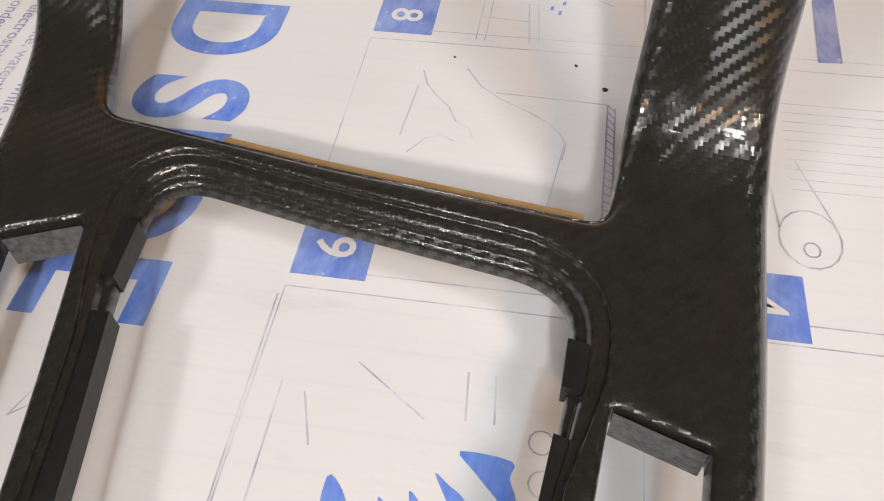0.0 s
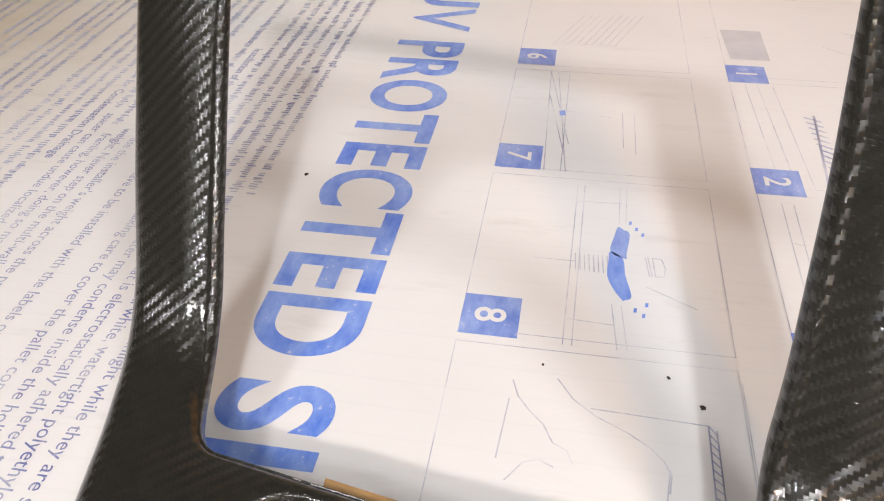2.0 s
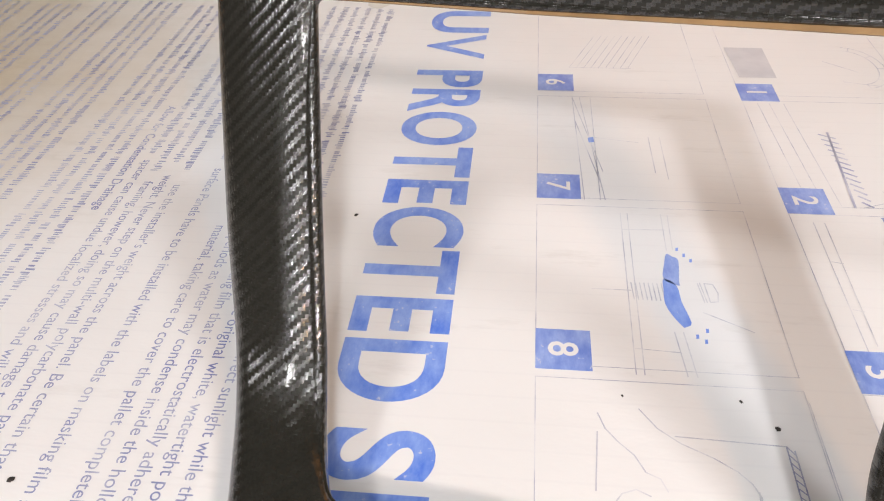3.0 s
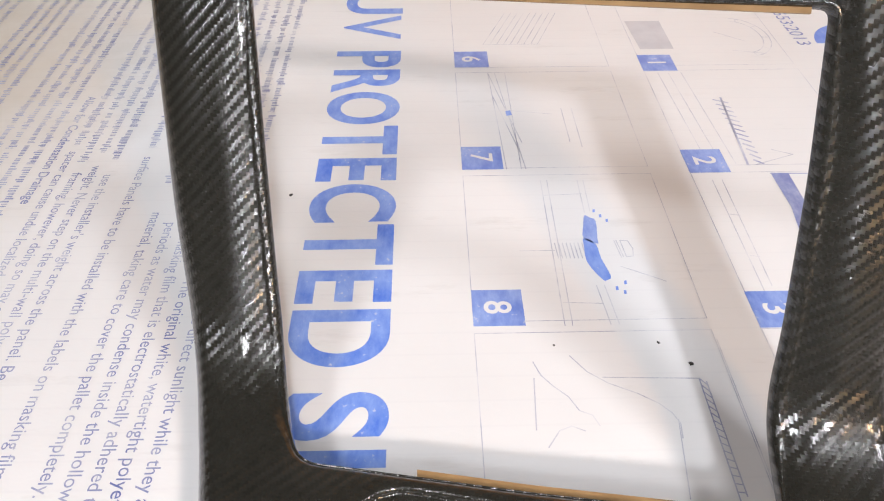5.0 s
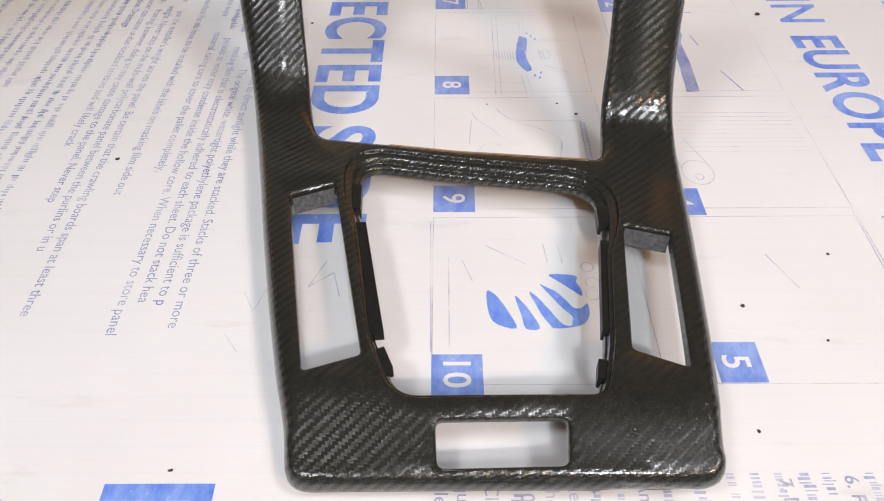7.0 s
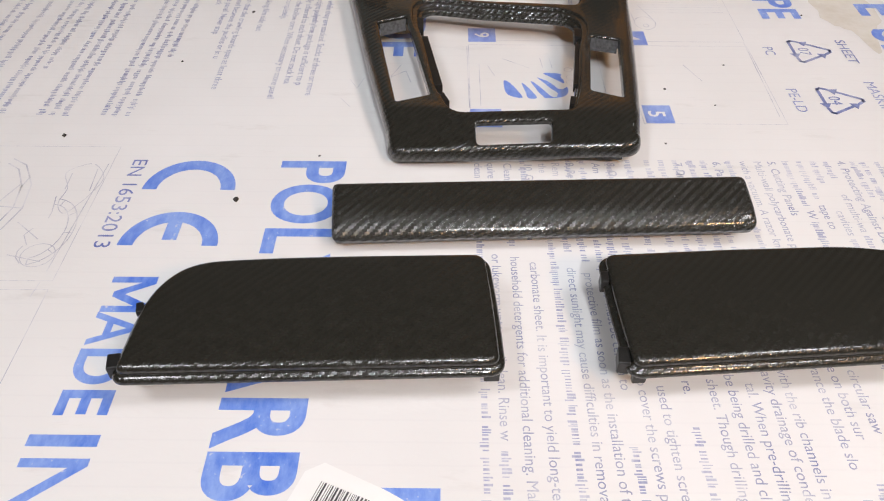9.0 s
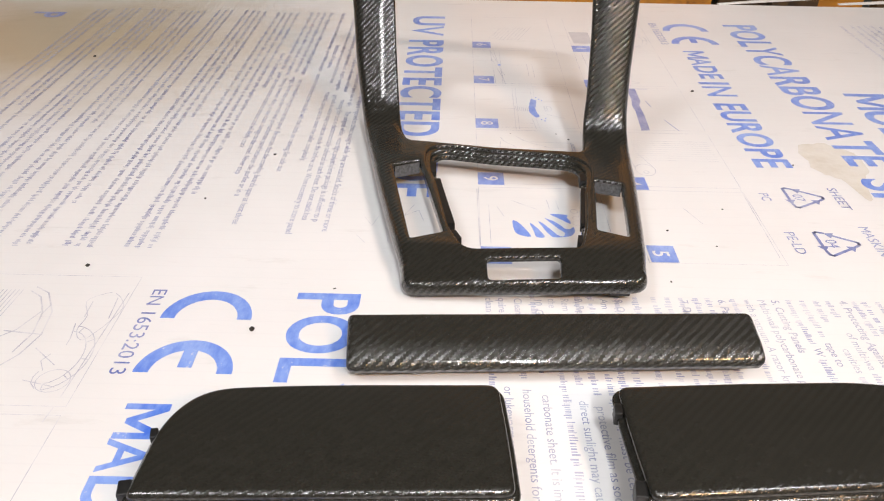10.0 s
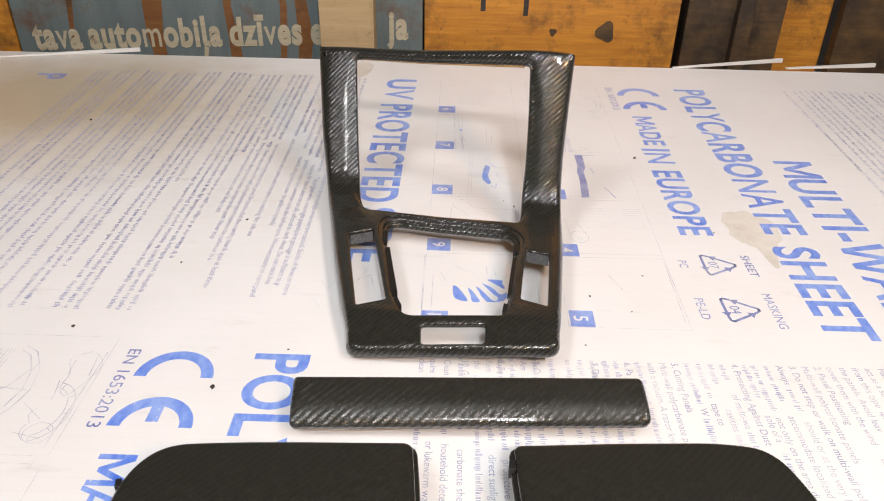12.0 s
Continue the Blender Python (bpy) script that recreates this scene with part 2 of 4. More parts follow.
def stroke(bm, pts, width, z=0.0, closed=False):
    """A line of that width along points on the sheet."""
    pts = [Vector((*p, 0)) for p in pts]
    if closed:
        pts.append(pts[0])
    for p, q in zip(pts, pts[1:]):
        d = (q - p)
        if d.length < 1e-6:
            continue
        d.normalize()
        s = Vector((-d.y, d.x, 0)) * width / 2
        e = d * width * 0.3
        flat(bm, [(v.x, v.y) for v in (p - e + s, p - e - s, q + e - s, q + e + s)], z)


def smooth_loop(pts, n=3, sharp=()):
    """Catmull-Rom through closed points."""
    out, k = [], len(pts)
    for i in range(k):
        p0, p1, p2, p3 = (Vector(pts[(i + j) % k]) for j in (-1, 0, 1, 2))
        for j in range(n):
            t = j / n
            out.append(0.5 * ((2 * p1) + (p2 - p0) * t + (2 * p0 - 5 * p1 + 4 * p2 - p3) * t * t + (3 * p1 - p0 - 3 * p2 + p3) * t ** 3))
    return out


def round_corners(pts, radii, seg=5):
    """A closed polygon with each corner turned into an arc-like curve of that reach."""
    out, k = [], len(pts)
    for i, r in enumerate(radii):
        p, a, b = Vector(pts[i]), Vector(pts[i - 1]), Vector(pts[(i + 1) % k])
        if r <= 0:
            out.append(p)
            continue
        u, v = (a - p), (b - p)
        ra, rb = min(r, u.length * 0.49), min(r, v.length * 0.49)
        s, e = p + u.normalized() * ra, p + v.normalized() * rb
        for j in range(seg + 1):
            t = j / seg
            out.append(s * (1 - t) ** 2 + p * 2 * t * (1 - t) + e * t * t)
    return out


def dense(pts, step):
    """Adds points so that no side is longer than step."""
    out = []
    for i, p in enumerate(pts):
        q = pts[(i + 1) % len(pts)]
        k = max(1, int((q - p).length / step))
        out += [p.lerp(q, j / k) for j in range(k)]
    return out


def area_of(pts):
    return 0.5 * sum(p.x * q.y - q.x * p.y for p, q in zip(pts, pts[1:] + pts[:1]))


def offset_loop(pts, d):
    """The closed loop moved to its left by d (a number, or one for each point); counter-clockwise loops shrink for d > 0."""
    out, k = [], len(pts)
    for i, p in enumerate(pts):
        a, b = pts[i - 1], pts[(i + 1) % k]
        t1, t2 = (p - a).normalized(), (b - p).normalized()
        n1, n2 = Vector((-t1.y, t1.x)), Vector((-t2.y, t2.x))
        m = n1 + n2
        m = m / max(0.35, m.length_squared) * 2 if m.length > 1e-6 else n1
        out.append(p + m * (d if isinstance(d, (int, float)) else d[i]))
    return out


def rings(bm, loop, steps, weight=None):
    """Strips between copies of a loop, one for each (offset, height) of steps. Returns the first and the last row of vertices."""
    rows = []
    for d, z in steps:
        dd = d if weight is None else [d * w for w in weight]
        rows.append([bm.verts.new((p.x, p.y, z)) for p in offset_loop(loop, dd)])
    for lo, hi in zip(rows, rows[1:]):
        for i in range(len(lo)):
            j = (i + 1) % len(lo)
            bm.faces.new((lo[i], lo[j], hi[j], hi[i]))
    return rows[0], rows[-1]


def loop_edges(row):
    out = []
    for i, v in enumerate(row):
        w = row[(i + 1) % len(row)]
        out.append(next(e for e in v.link_edges if e.other_vert(v) is w))
    return out


def uv_from_plan(bm):
    uv = bm.loops.layers.uv.new("cloth")
    for f in bm.faces:
        for lp in f.loops:
            lp[uv].uv = (lp.vert.co.x, lp.vert.co.y + 0.6 * lp.vert.co.z)


# ---- glyphs ----
CHARS = "ABCDEFGHIJKLMNOPQRSTUVWXYZabcdefghijklmnopqrstuvwxyz0123456789.,:-'()/ļī"


def glyph_set(weight, smooth=3):
    made = {}
    obs = []
    for c in CHARS:
        for body in (c, "|" + c + "|"):
            cu = bpy.data.curves.new("glyph", "FONT")
            cu.body, cu.size, cu.fill_mode, cu.resolution_u = body, 1.0, "FRONT", smooth
            cu.offset = min(weight, 0.010) if c in "MWNVAKXYZmwvyk147" else weight
            if body != c:
                cu.offset = 0
            ob = bpy.data.objects.new("glyph", cu)
            scene.collection.objects.link(ob)
            obs.append((c, body, ob))
    cu = bpy.data.curves.new("glyph", "FONT")
    cu.body, cu.size = "||", 1.0
    ob = bpy.data.objects.new("glyph", cu)
    scene.collection.objects.link(ob)
    obs.append(("||", "||", ob))
    dg = bpy.context.evaluated_depsgraph_get()
    dg.update()
    width = {}
    for c, body, ob in obs:
        me = bpy.data.meshes.new_from_object(ob.evaluated_get(dg))
        v = [tuple(x.co) for x in me.vertices]
        f = [tuple(x.vertices) for x in me.polygons]
        if body == c and c != "||":
            made[c] = (v, f)
        else:
            xs = [x[0] for x in v]
            width[c] = max(xs) - min(xs)
        bpy.data.meshes.remove(me)
    for c, body, ob in obs:
        cu = ob.data
        bpy.data.objects.remove(ob)
        bpy.data.curves.remove(cu)
    if weight > 0.01:
        # the zigzag letters, drawn as one outline each
        h, s = max(v[1] for v in made["H"][0]), 0.085 + 2 * weight
        m, w = 0.80, 1.05
        made["M"] = ([(x, y, 0) for x, y in ((0, 0), (0, h), (s * 1.2, h), (m / 2, h * 0.40), (m - s * 1.2, h), (m, h), (m, 0), (m - s, 0), (m - s, h * 0.68), (m / 2 + s * 0.4, h * 0.14), (m / 2 - s * 0.4, h * 0.14), (s, h * 0.68), (s, 0))], [tuple(range(12, -1, -1))])
        made["W"] = ([(x * w, y, 0) for x, y in ((0, h), (s * 1.1, h), (0.275, h * 0.26), (0.435, h), (0.565, h), (0.725, h * 0.26), (1 - s * 1.1, h), (1, h), (0.80, 0), (0.655, 0), (0.5, h * 0.68), (0.345, 0), (0.20, 0))], [tuple(range(12, -1, -1))])
    return {c: (*made[c], width[c] - width["||"] + weight * 1.2) for c in made}


THIN, BOLD, HEAVY, FAT = glyph_set(0.0), glyph_set(0.012), glyph_set(0.026, 9), glyph_set(0.042, 4)
CAP = max(v[1] for v in THIN["H"][0])


def text_points(body, glyphs):
    """Vertices, faces and length of a line of text of size 1, starting at x = 0."""
    vs, fs, x = [], [], 0.0
    for c in body:
        if c == " ":
            x += 0.27
            continue
        v, f, w = glyphs[c]
        k = len(vs)
        vs += [(x + p[0], p[1]) for p in v]
        fs += [tuple(i + k for i in q) for q in f]
        x += w
    return vs, fs, x


def mesh_part(name, vs, fs, material, parent, label="", kind=""):
    me = bpy.data.meshes.new(name)
    me.from_pydata(vs, [], fs)
    me.materials.append(material)
    ob = new(name, me)
    ob.parent = parent
    return tagged(ob, label, kind=kind)


INK_Z = 0.00025


def word(body, b0, b1, base, top, material, parent, glyphs=None, label="", z=INK_Z, stretch=True):
    """Printed letters that read towards the near side: from b0 down to b1, feet at a = base, heads at a = top. Each letter is a part."""
    glyphs = glyphs or HEAVY
    vs, fs, _ = text_points(body, glyphs)
    x0, x1 = min(v[0] for v in vs), max(v[0] for v in vs)
    sy = (top - base) / CAP
    sx = (b0 - b1) / (x1 - x0) if stretch else sy
    if not stretch:
        b0 = (b0 + b1) / 2 + (x1 - x0) / 2 * sx
    if top - base < 0.010:
        pts = [(base + v[1] * sy, b0 - (v[0] - x0) * sx, z) for v in vs]
        mesh_part("printed_line", pts, fs, material, parent, label, "stuff")
        return
    x = 0.0
    for c in body:
        if c == " ":
            x += 0.27
            continue
        v, f, w = glyphs[c]
        mesh_part("printed_letter", [(base + p[1] * sy, b0 - (x + p[0] - x0) * sx, z) for p in v], f, material, parent, label)
        x += w


# ---- room ----
def room():
    for name, dims, mat, label in (
        ("floor", (-2.6, 2.6, -2.6, 1.6, -0.93, -0.88), CONCRETE, "grey concrete workshop floor"),
        ("ceiling", (-2.6, 2.6, -2.6, 1.6, 1.85, 1.90), ROOM_WALL, "plain pale workshop ceiling"),
        ("wall_west", (-2.65, -2.6, -2.6, 1.6, -0.88, 1.85), ROOM_WALL, "plain pale workshop wall"),
        ("wall_east", (2.6, 2.65, -2.6, 1.6, -0.88, 1.85), ROOM_WALL, "plain pale workshop wall"),
        ("wall_south", (-2.6, 2.6, -2.65, -2.6, -0.88, 1.85), ROOM_WALL, "plain pale workshop wall"),
        ("wall_north", (-2.6, 2.6, 1.6, 1.65, -0.88, 1.85), ROOM_WALL, "plain pale workshop wall behind the old boards"),
    ):
        ob = part(name, boxed(*dims), mat)
        tagged(ob, label, name.split("_")[0], kind="structure")


room()


def workbench():
    bench = holder("workbench", "plain wooden workbench under the plastic sheet", "workbench")
    part("tabletop", boxed(-0.98, 0.98, -0.72, 0.70, -0.06, -0.0105, bevel=0.003), BENCH_WOOD, bench)
    for x in (-0.9, 0.9):
        for y in (-0.62, 0.6):
            part("leg", boxed(x - 0.035, x + 0.035, y - 0.035, y + 0.035, -0.88, -0.06, bevel=0.003), BENCH_WOOD, bench)


workbench()


# ---- old boards behind the bench ----
def boards():
    face = 0.78

    def plank(name, a0, a1, z0, z1, mat, label, front=face, deep=0.022, category="plank"):
        ob = part(name, boxed(a0, a1, front, front + deep, z0, z1, bevel=0.002), mat)
        return tagged(ob, label, category, "boards behind the bench")

    sign = tagged(part("sign_board", boxed(-0.735, -0.077, face, face + 0.02, -0.88, 0.62, bevel=0.002), SIGN_PAINT),
                  "weathered blue-grey painted sign board with cream letters", "sign")
    for x, w in ((-0.505, 0.016), (-0.382, 0.010), (-0.30, 0.006), (-0.268, 0.012), (-0.64, 0.005)):
        bm = bmesh.new()
        last = None
        for i in range(15):
            z = -0.15 + i * 0.05
            dx = 0.004 * math.sin(i * 1.9 + x * 40)
            ww = w * (0.6 + 0.4 * math.sin(i * 2.3 + x * 90) ** 2)
            pair = [bm.verts.new((x + s * ww + dx, face - 0.0008, z)) for s in (-1, 1)]
            if last:
                bm.faces.new((last[0], last[1], pair[1], pair[0]))
            last = pair
        part("rust_streak", bm, RUST, sign, "rusty brown streak")
    # cream lettering, slightly rising to the right
    vs, fs, _ = text_points("tava automobiļa dzīves e", FAT)
    x0, x1 = min(v[0] for v in vs), max(v[0] for v in vs)

    def on_sign(vs, fs, x0, a0, sx, sz, z0, rise):
        return mesh_part("lettering", [(a0 + (v[0] - x0) * sx, face - 0.0015, z0 + v[1] * sz + rise * (v[0] - x0) * sx) for v in vs], fs, CREAM_PAINT, sign, "cream painted letters")

    sx = 0.475 / (x1 - x0)
    on_sign(vs, fs, x0, -0.71, sx, 0.062, -0.028, 0.045)
    vs, fs, _ = text_points("ja", FAT)
    on_sign(vs, fs, min(v[0] for v in vs), -0.134, sx, 0.062, 0.003, 0.045)
    plank("wooden_plank", -0.90, -0.738, -0.88, 0.62, ORANGE_WOOD, "orange-brown varnished wooden plank beside the sign")
    wide = plank("wooden_plank", -0.074, 0.325, -0.88, 0.62, ORANGE_WOOD, "orange-brown varnished wide wooden plank with knots and nail slots")
    for x, z in ((0.018, 0.068), (0.085, 0.062), (0.052, 0.10)):
        bm = bmesh.new()
        box(bm, x - 0.004, x + 0.004, face - 0.001, face + 0.002, z - 0.018, z + 0.018, bevel=0.0009)
        part("nail_slot", bm, SPECK, wide, "dark nail slot")
    for x, z, r in ((0.213, 0.022, 0.016), (0.13, 0.02, 0.006), (0.285, 0.10, 0.010)):
        bm = bmesh.new()
        bmesh.ops.create_circle(bm, cap_ends=True, segments=20, radius=r)
        for v in bm.verts:
            w = 1 + 0.18 * math.sin(3 * math.atan2(v.co.y, v.co.x) + x * 50)
            v.co = (x + v.co.x * w * 0.9, face - 0.0012, z + v.co.y * w)
        part("knot", bm, DARK_WOOD, wide, "dark round knot")
    plank("wooden_plank", 0.345, 0.50, -0.88, 0.62, DARK_WOOD, "dark brown plank behind the bench", face + 0.03)
    plank("wooden_plank", 0.508, 0.60, -0.88, 0.62, ORANGE_WOOD, "brown shaded plank behind the bench", face + 0.09)
    plank("wooden_plank", 0.606, 0.95, -0.88, 0.62, DARK_WOOD, "dark brown wide plank behind the bench", face + 0.06)
    plank("wooden_batten", 0.42, 0.445, -0.88, 0.62, DARK_WOOD, "narrow dark upright batten", face + 0.01, 0.018, "batten")
    # folded cardboard in front of the sign
    bm = bmesh.new()
    box(bm, -0.232, -0.150, face - 0.05, face - 0.046, -0.0105, 0.34, bevel=0.001)
    box(bm, -0.153, -0.149, face - 0.05, face - 0.012, -0.0105, 0.34, bevel=0.001)
    tagged(part("cardboard_strip", bm, CARDBOARD), "folded tan cardboard strip standing against the sign", "cardboard")


boards()


# ---- the printed sheet ----
def sheet():
    th = holder("polycarbonate_sheet", "white film-covered twin-wall polycarbonate sheet printed in blue, lying on the bench", "plastic sheet")
    bm = bmesh.new()
    box(bm, -0.95, 0.95, -0.70, 0.678, -0.0102, 0.0)
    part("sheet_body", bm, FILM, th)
    return th


SHEET_THING = sheet()


def tile(da, db, far):
    """The large words of one repeat of the print."""
    s = SHEET_THING
    ink = INK
    def w(body, b0, b1, base, top, **k):
        word(body, b0 + db, b1 + db, base + da, top + da, ink, s, **k)
    w("MADE", -0.104, -0.192, -0.2370, -0.2135)
    w("IN", -0.2022, -0.2405, -0.2430, -0.2130)
    w("EUROPE", -0.2595, -0.398, -0.2430, -0.2135)
    w("POLYCARBONATE", -0.0015, -0.392, -0.1604, -0.1223)
    w("SHEET", -0.414, -0.552, -0.1635, -0.1255)
    w("MULTI-WALL", -0.2265, -0.552, -0.1005, -0.0600)
    word("EN 1653:2013", -0.0015 + db, -0.0815 + db, -0.2565 + da, -0.2475 + da, INK_PALE, s, THIN)
    # the conformity mark: two open rings, one with a middle bar
    for name, b, bar in (("mark_ring", -0.0305, False), ("mark_ring", -0.0795, True)):
        bm = bmesh.new()
        ro, ri, n = 0.0285, 0.0195, 28
        rows = []
        for i in range(n + 1):
            t = math.pi * i / n
            rows.append([bm.verts.new((-0.2150 + da + r * math.cos(t), b + db + r * math.sin(t), INK_Z)) for r in (ri, ro)])
        for p, q in zip(rows, rows[1:]):
            bm.faces.new((p[0], p[1], q[1], q[0]))
        if bar:
            flat(bm, [(-0.2192 + da, b + db + 0.0045), (-0.2108 + da, b + db + 0.0045), (-0.2108 + da, b + db + 0.0205), (-0.2192 + da, b + db + 0.0205)], INK_Z + 0.0001)
        part(name, bm, ink, s)


tile(0, 0, False)
tile(0.442, 0.588, True)


def uv_words():
    s = SHEET_THING
    word("UV", 0.5985, 0.5215, -0.1145, -0.0770, INK, s)
    word("PROTECTED", 0.5045, 0.2385, -0.1155, -0.0772, INK, s)
    word("SIDE", 0.2262, 0.1268, -0.1135, -0.0768, INK, s)


uv_words()


def numbers():
    s = SHEET_THING
    for col, first in ((-0.0413, 6), (0.0760, 1)):
        for i in range(5):
            top = (0.5022 if first == 6 else 0.4948) - 0.1110 * i + (0.002 if first == 1 else 0) * i
            if first == 1 and i == 4:
                top = 0.0643
            if first + i == 9:
                top += 0.0018
            left = col + (0.0016 if first + i == 5 else -0.0003)
            lab = str(first + i)
            bm = bmesh.new()
            flat(bm, [(left, top), (left, top - 0.0213), (col + 0.0212, top - 0.0213), (col + 0.0212, top)], INK_Z)
            sq = part("number_square", bm, INK_SQUARE, s)
            mid, half = top - 0.01065, (0.0042 if len(lab) == 1 else 0.0078)
            word(lab, mid + half, mid - half, col + 0.0048, col + 0.0160, INK_WHITE, sq, BOLD, z=INK_Z + 0.0002, stretch=False)


numbers()


def recycling(a, b, code, below, above):
    """A triangle of three bent arrows with a code, a word under it and a word above it."""
    s = SHEET_THING
    bm = bmesh.new()
    c = Vector((a + 0.017, b))
    r = 0.0205
    tips = [c + Vector((math.cos(t), math.sin(t))) * r for t in (radians(0), radians(120), radians(240))]
    for i in range(3):
        p, q, o = tips[i], tips[(i + 1) % 3], tips[i - 1]
        s0, e0 = p.lerp(q, 0.10), p.lerp(q, 0.60)
        back = p.lerp(o, 0.22)
        stroke(bm, [back, p.lerp((s0 + back) / 2, 0.6), s0, e0], 0.0024, INK_Z)
        d = (q - p).normalized()
        nrm = Vector((-d.y, d.x))
        flat(bm, [tuple(e0 + nrm * 0.0042), tuple(e0 - nrm * 0.0042), tuple(e0 + d * 0.0065)], INK_Z)
    part("recycling_mark", bm, INK_PALE, s)
    word(code, b + 0.0050, b - 0.0055, a + 0.0110, a + 0.0190, INK_PALE, s, THIN)
    word(below, b + 0.0075 * len(below) / 2.6, b - 0.0075 * len(below) / 2.6, a - 0.0155, a - 0.0080, INK_PALE, s, THIN)
    word(above, b + 0.0060 * len(above) / 1.75, b - 0.0060 * len(above) / 1.75, a + 0.0435, a + 0.0510, INK_PALE, s, THIN)


recycling(0.2000, 0.1390, "07", "PC", "SHEET")
recycling(0.2000, 0.0720, "04", "PE-LD", "MASKING")


def pictograms(da=0.0, db=0.0, only_left=False):
    """Thin-line picture panels beside the number squares."""
    s = SHEET_THING

    def lines(name, groups, width=0.00045, mat=INK_LINE):
        bm = bmesh.new()
        for pts in groups:
            stroke(bm, [(a + da, b + db) for a, b in pts], width, INK_Z - 0.00005)
        ob = part(name, bm, mat, s)
        return tagged(ob, kind="stuff") if len(groups) > 1 else ob

    def solid(name, pts, mat=INK):
        bm = bmesh.new()
        flat(bm, [(a + da, b + db) for a, b in pts], INK_Z)
        return part(name, bm, mat, s)

    for col in (-0.0415, 0.0760):
        for i in range(5):
            if not only_left or col > 0:
                top, bot = 0.5835 - 0.1095 * i, 0.4805 - 0.1095 * i
                if i == 0:
                    top = 0.600
                lines("panel_frame", [[(col, bot), (col, top), (col + 0.0968, top), (col + 0.0968, bot), (col, bot)]], 0.0004)
    # panel one: an arched greenhouse; panel six: a hatched patch
    arc = [(0.150 + 0.020 * math.cos(t), 0.520 + 0.028 * math.sin(t)) for t in np.linspace(-1.4, 1.5, 14)]
    arc2 = [(0.150 + 0.015 * math.cos(t), 0.520 + 0.023 * math.sin(t)) for t in np.linspace(-1.4, 1.5, 14)]
    lines("greenhouse_drawing", [arc, arc2] + [[p, q] for p, q in zip(arc[::3], arc2[::3])] + [[(0.135, 0.527), (0.152, 0.513)], [(0.140, 0.50), (0.160, 0.495)]], 0.0006)
    solid("shaded_block", [(0.080, 0.503), (0.102, 0.503), (0.102, 0.545), (0.078, 0.545)], plain_grey)
    if only_left:
        da, db = 0.0, 0.0
        lines("vault_drawing", [[(-0.3334, -0.0014), (-0.3231, -0.0076), (-0.3124, -0.0269), (-0.3093, -0.0487), (-0.3141, -0.0669), (-0.3220, -0.0786)], [(-0.3350, -0.0060), (-0.3262, -0.0120), (-0.3180, -0.0280), (-0.3150, -0.0480), (-0.3190, -0.0650)],
                                [(-0.3194, -0.0272), (-0.3263, -0.0448), (-0.3333, -0.0512)], [(-0.3093, -0.0487), (-0.3333, -0.0460)], [(-0.3160, -0.0200), (-0.3180, -0.0300)]], 0.0009)
        cloud = [(-0.2796, -0.0065), (-0.2699, -0.0200), (-0.2739, -0.0370), (-0.2770, -0.0440), (-0.2821, -0.0528), (-0.2870, -0.0500), (-0.2900, -0.0420), (-0.2890, -0.0300), (-0.2952, -0.0156), (-0.2880, -0.0080)]
        ring = [(-0.2850 + 0.0095 * math.cos(t), -0.0880 + 0.0092 * math.sin(t)) for t in np.linspace(0, 6.283, 17)]
        lines("cloud_drawing", [[tuple(p) for p in smooth_loop(cloud, 3)], ring, [(-0.2943, -0.080), (-0.2990, -0.072), (-0.296, -0.066)]], 0.0005)
        lines("frame_drawing", [[(-0.2715, -0.006), (-0.2752, -0.1003)], [(-0.2757, -0.1086), (-0.2768, -0.119)], [(-0.2911, -0.0158), (-0.2903, -0.0309)], [(-0.2931, -0.0376), (-0.2905, -0.0513), (-0.2904, -0.0574)], [(-0.2767, -0.0111), (-0.2748, -0.0321)], [(-0.2962, -0.0809), (-0.2974, -0.0852), (-0.2965, -0.0901), (-0.2926, -0.0944)]], 0.0006)
        lines("ruled_field", [[(-0.3409 + -0.00261 * k, -0.0048 + -6e-05 * k), (-0.3429 + -0.00261 * k, -0.0377 + -6e-05 * k)] for k in range(8)], 0.0006)
        return
    lines("hatched_patch", [[(-0.022 + 0.0045 * i, 0.512), (-0.004 + 0.0045 * i, 0.560)] for i in range(9)] + [[(-0.022, 0.512), (0.016, 0.512)]], 0.0004)
    # panel seven: crossed battens
    lines("batten_drawing", [[(-0.0215, 0.473), (-0.0185, 0.370)], [(-0.0173, 0.473), (-0.0085, 0.370)], [(-0.0215, 0.473), (-0.0082, 0.395)], [(-0.0205, 0.445), (-0.0100, 0.385)],
                             [(-0.0110, 0.473), (-0.0108, 0.370)], [(-0.011, 0.428), (0.012, 0.424)], [(0.018, 0.430), (0.0182, 0.395)], [(0.024, 0.430), (0.024, 0.390)]])
    solid("screw_mark", [(-0.0145, 0.4275), (-0.0115, 0.4285), (-0.0110, 0.4235), (-0.0140, 0.4225)])
    # panel eight: a hand with a curved blue blade against two rails
    lines("rail_drawing", [[(-0.0022, 0.3597), (-0.0040, 0.2586)], [(0.0010, 0.3597), (-0.0008, 0.2586)], [(0.0165, 0.3597), (0.0160, 0.3330)], [(0.0195, 0.3597), (0.0188, 0.334)], [(0.0130, 0.282), (0.0150, 0.2589)], [(0.0165, 0.282), (0.0185, 0.2589)],
                           [(-0.0025, 0.347), (0.017, 0.348)], [(-0.0030, 0.272), (0.014, 0.271)]])
    lines("screw_thread", [[(-0.0015 + 0.0018 * i, 0.3105), (-0.0010 + 0.0018 * i, 0.3000)] for i in range(8)] + [[(-0.018, 0.3055), (-0.002, 0.3055)]], 0.0005)
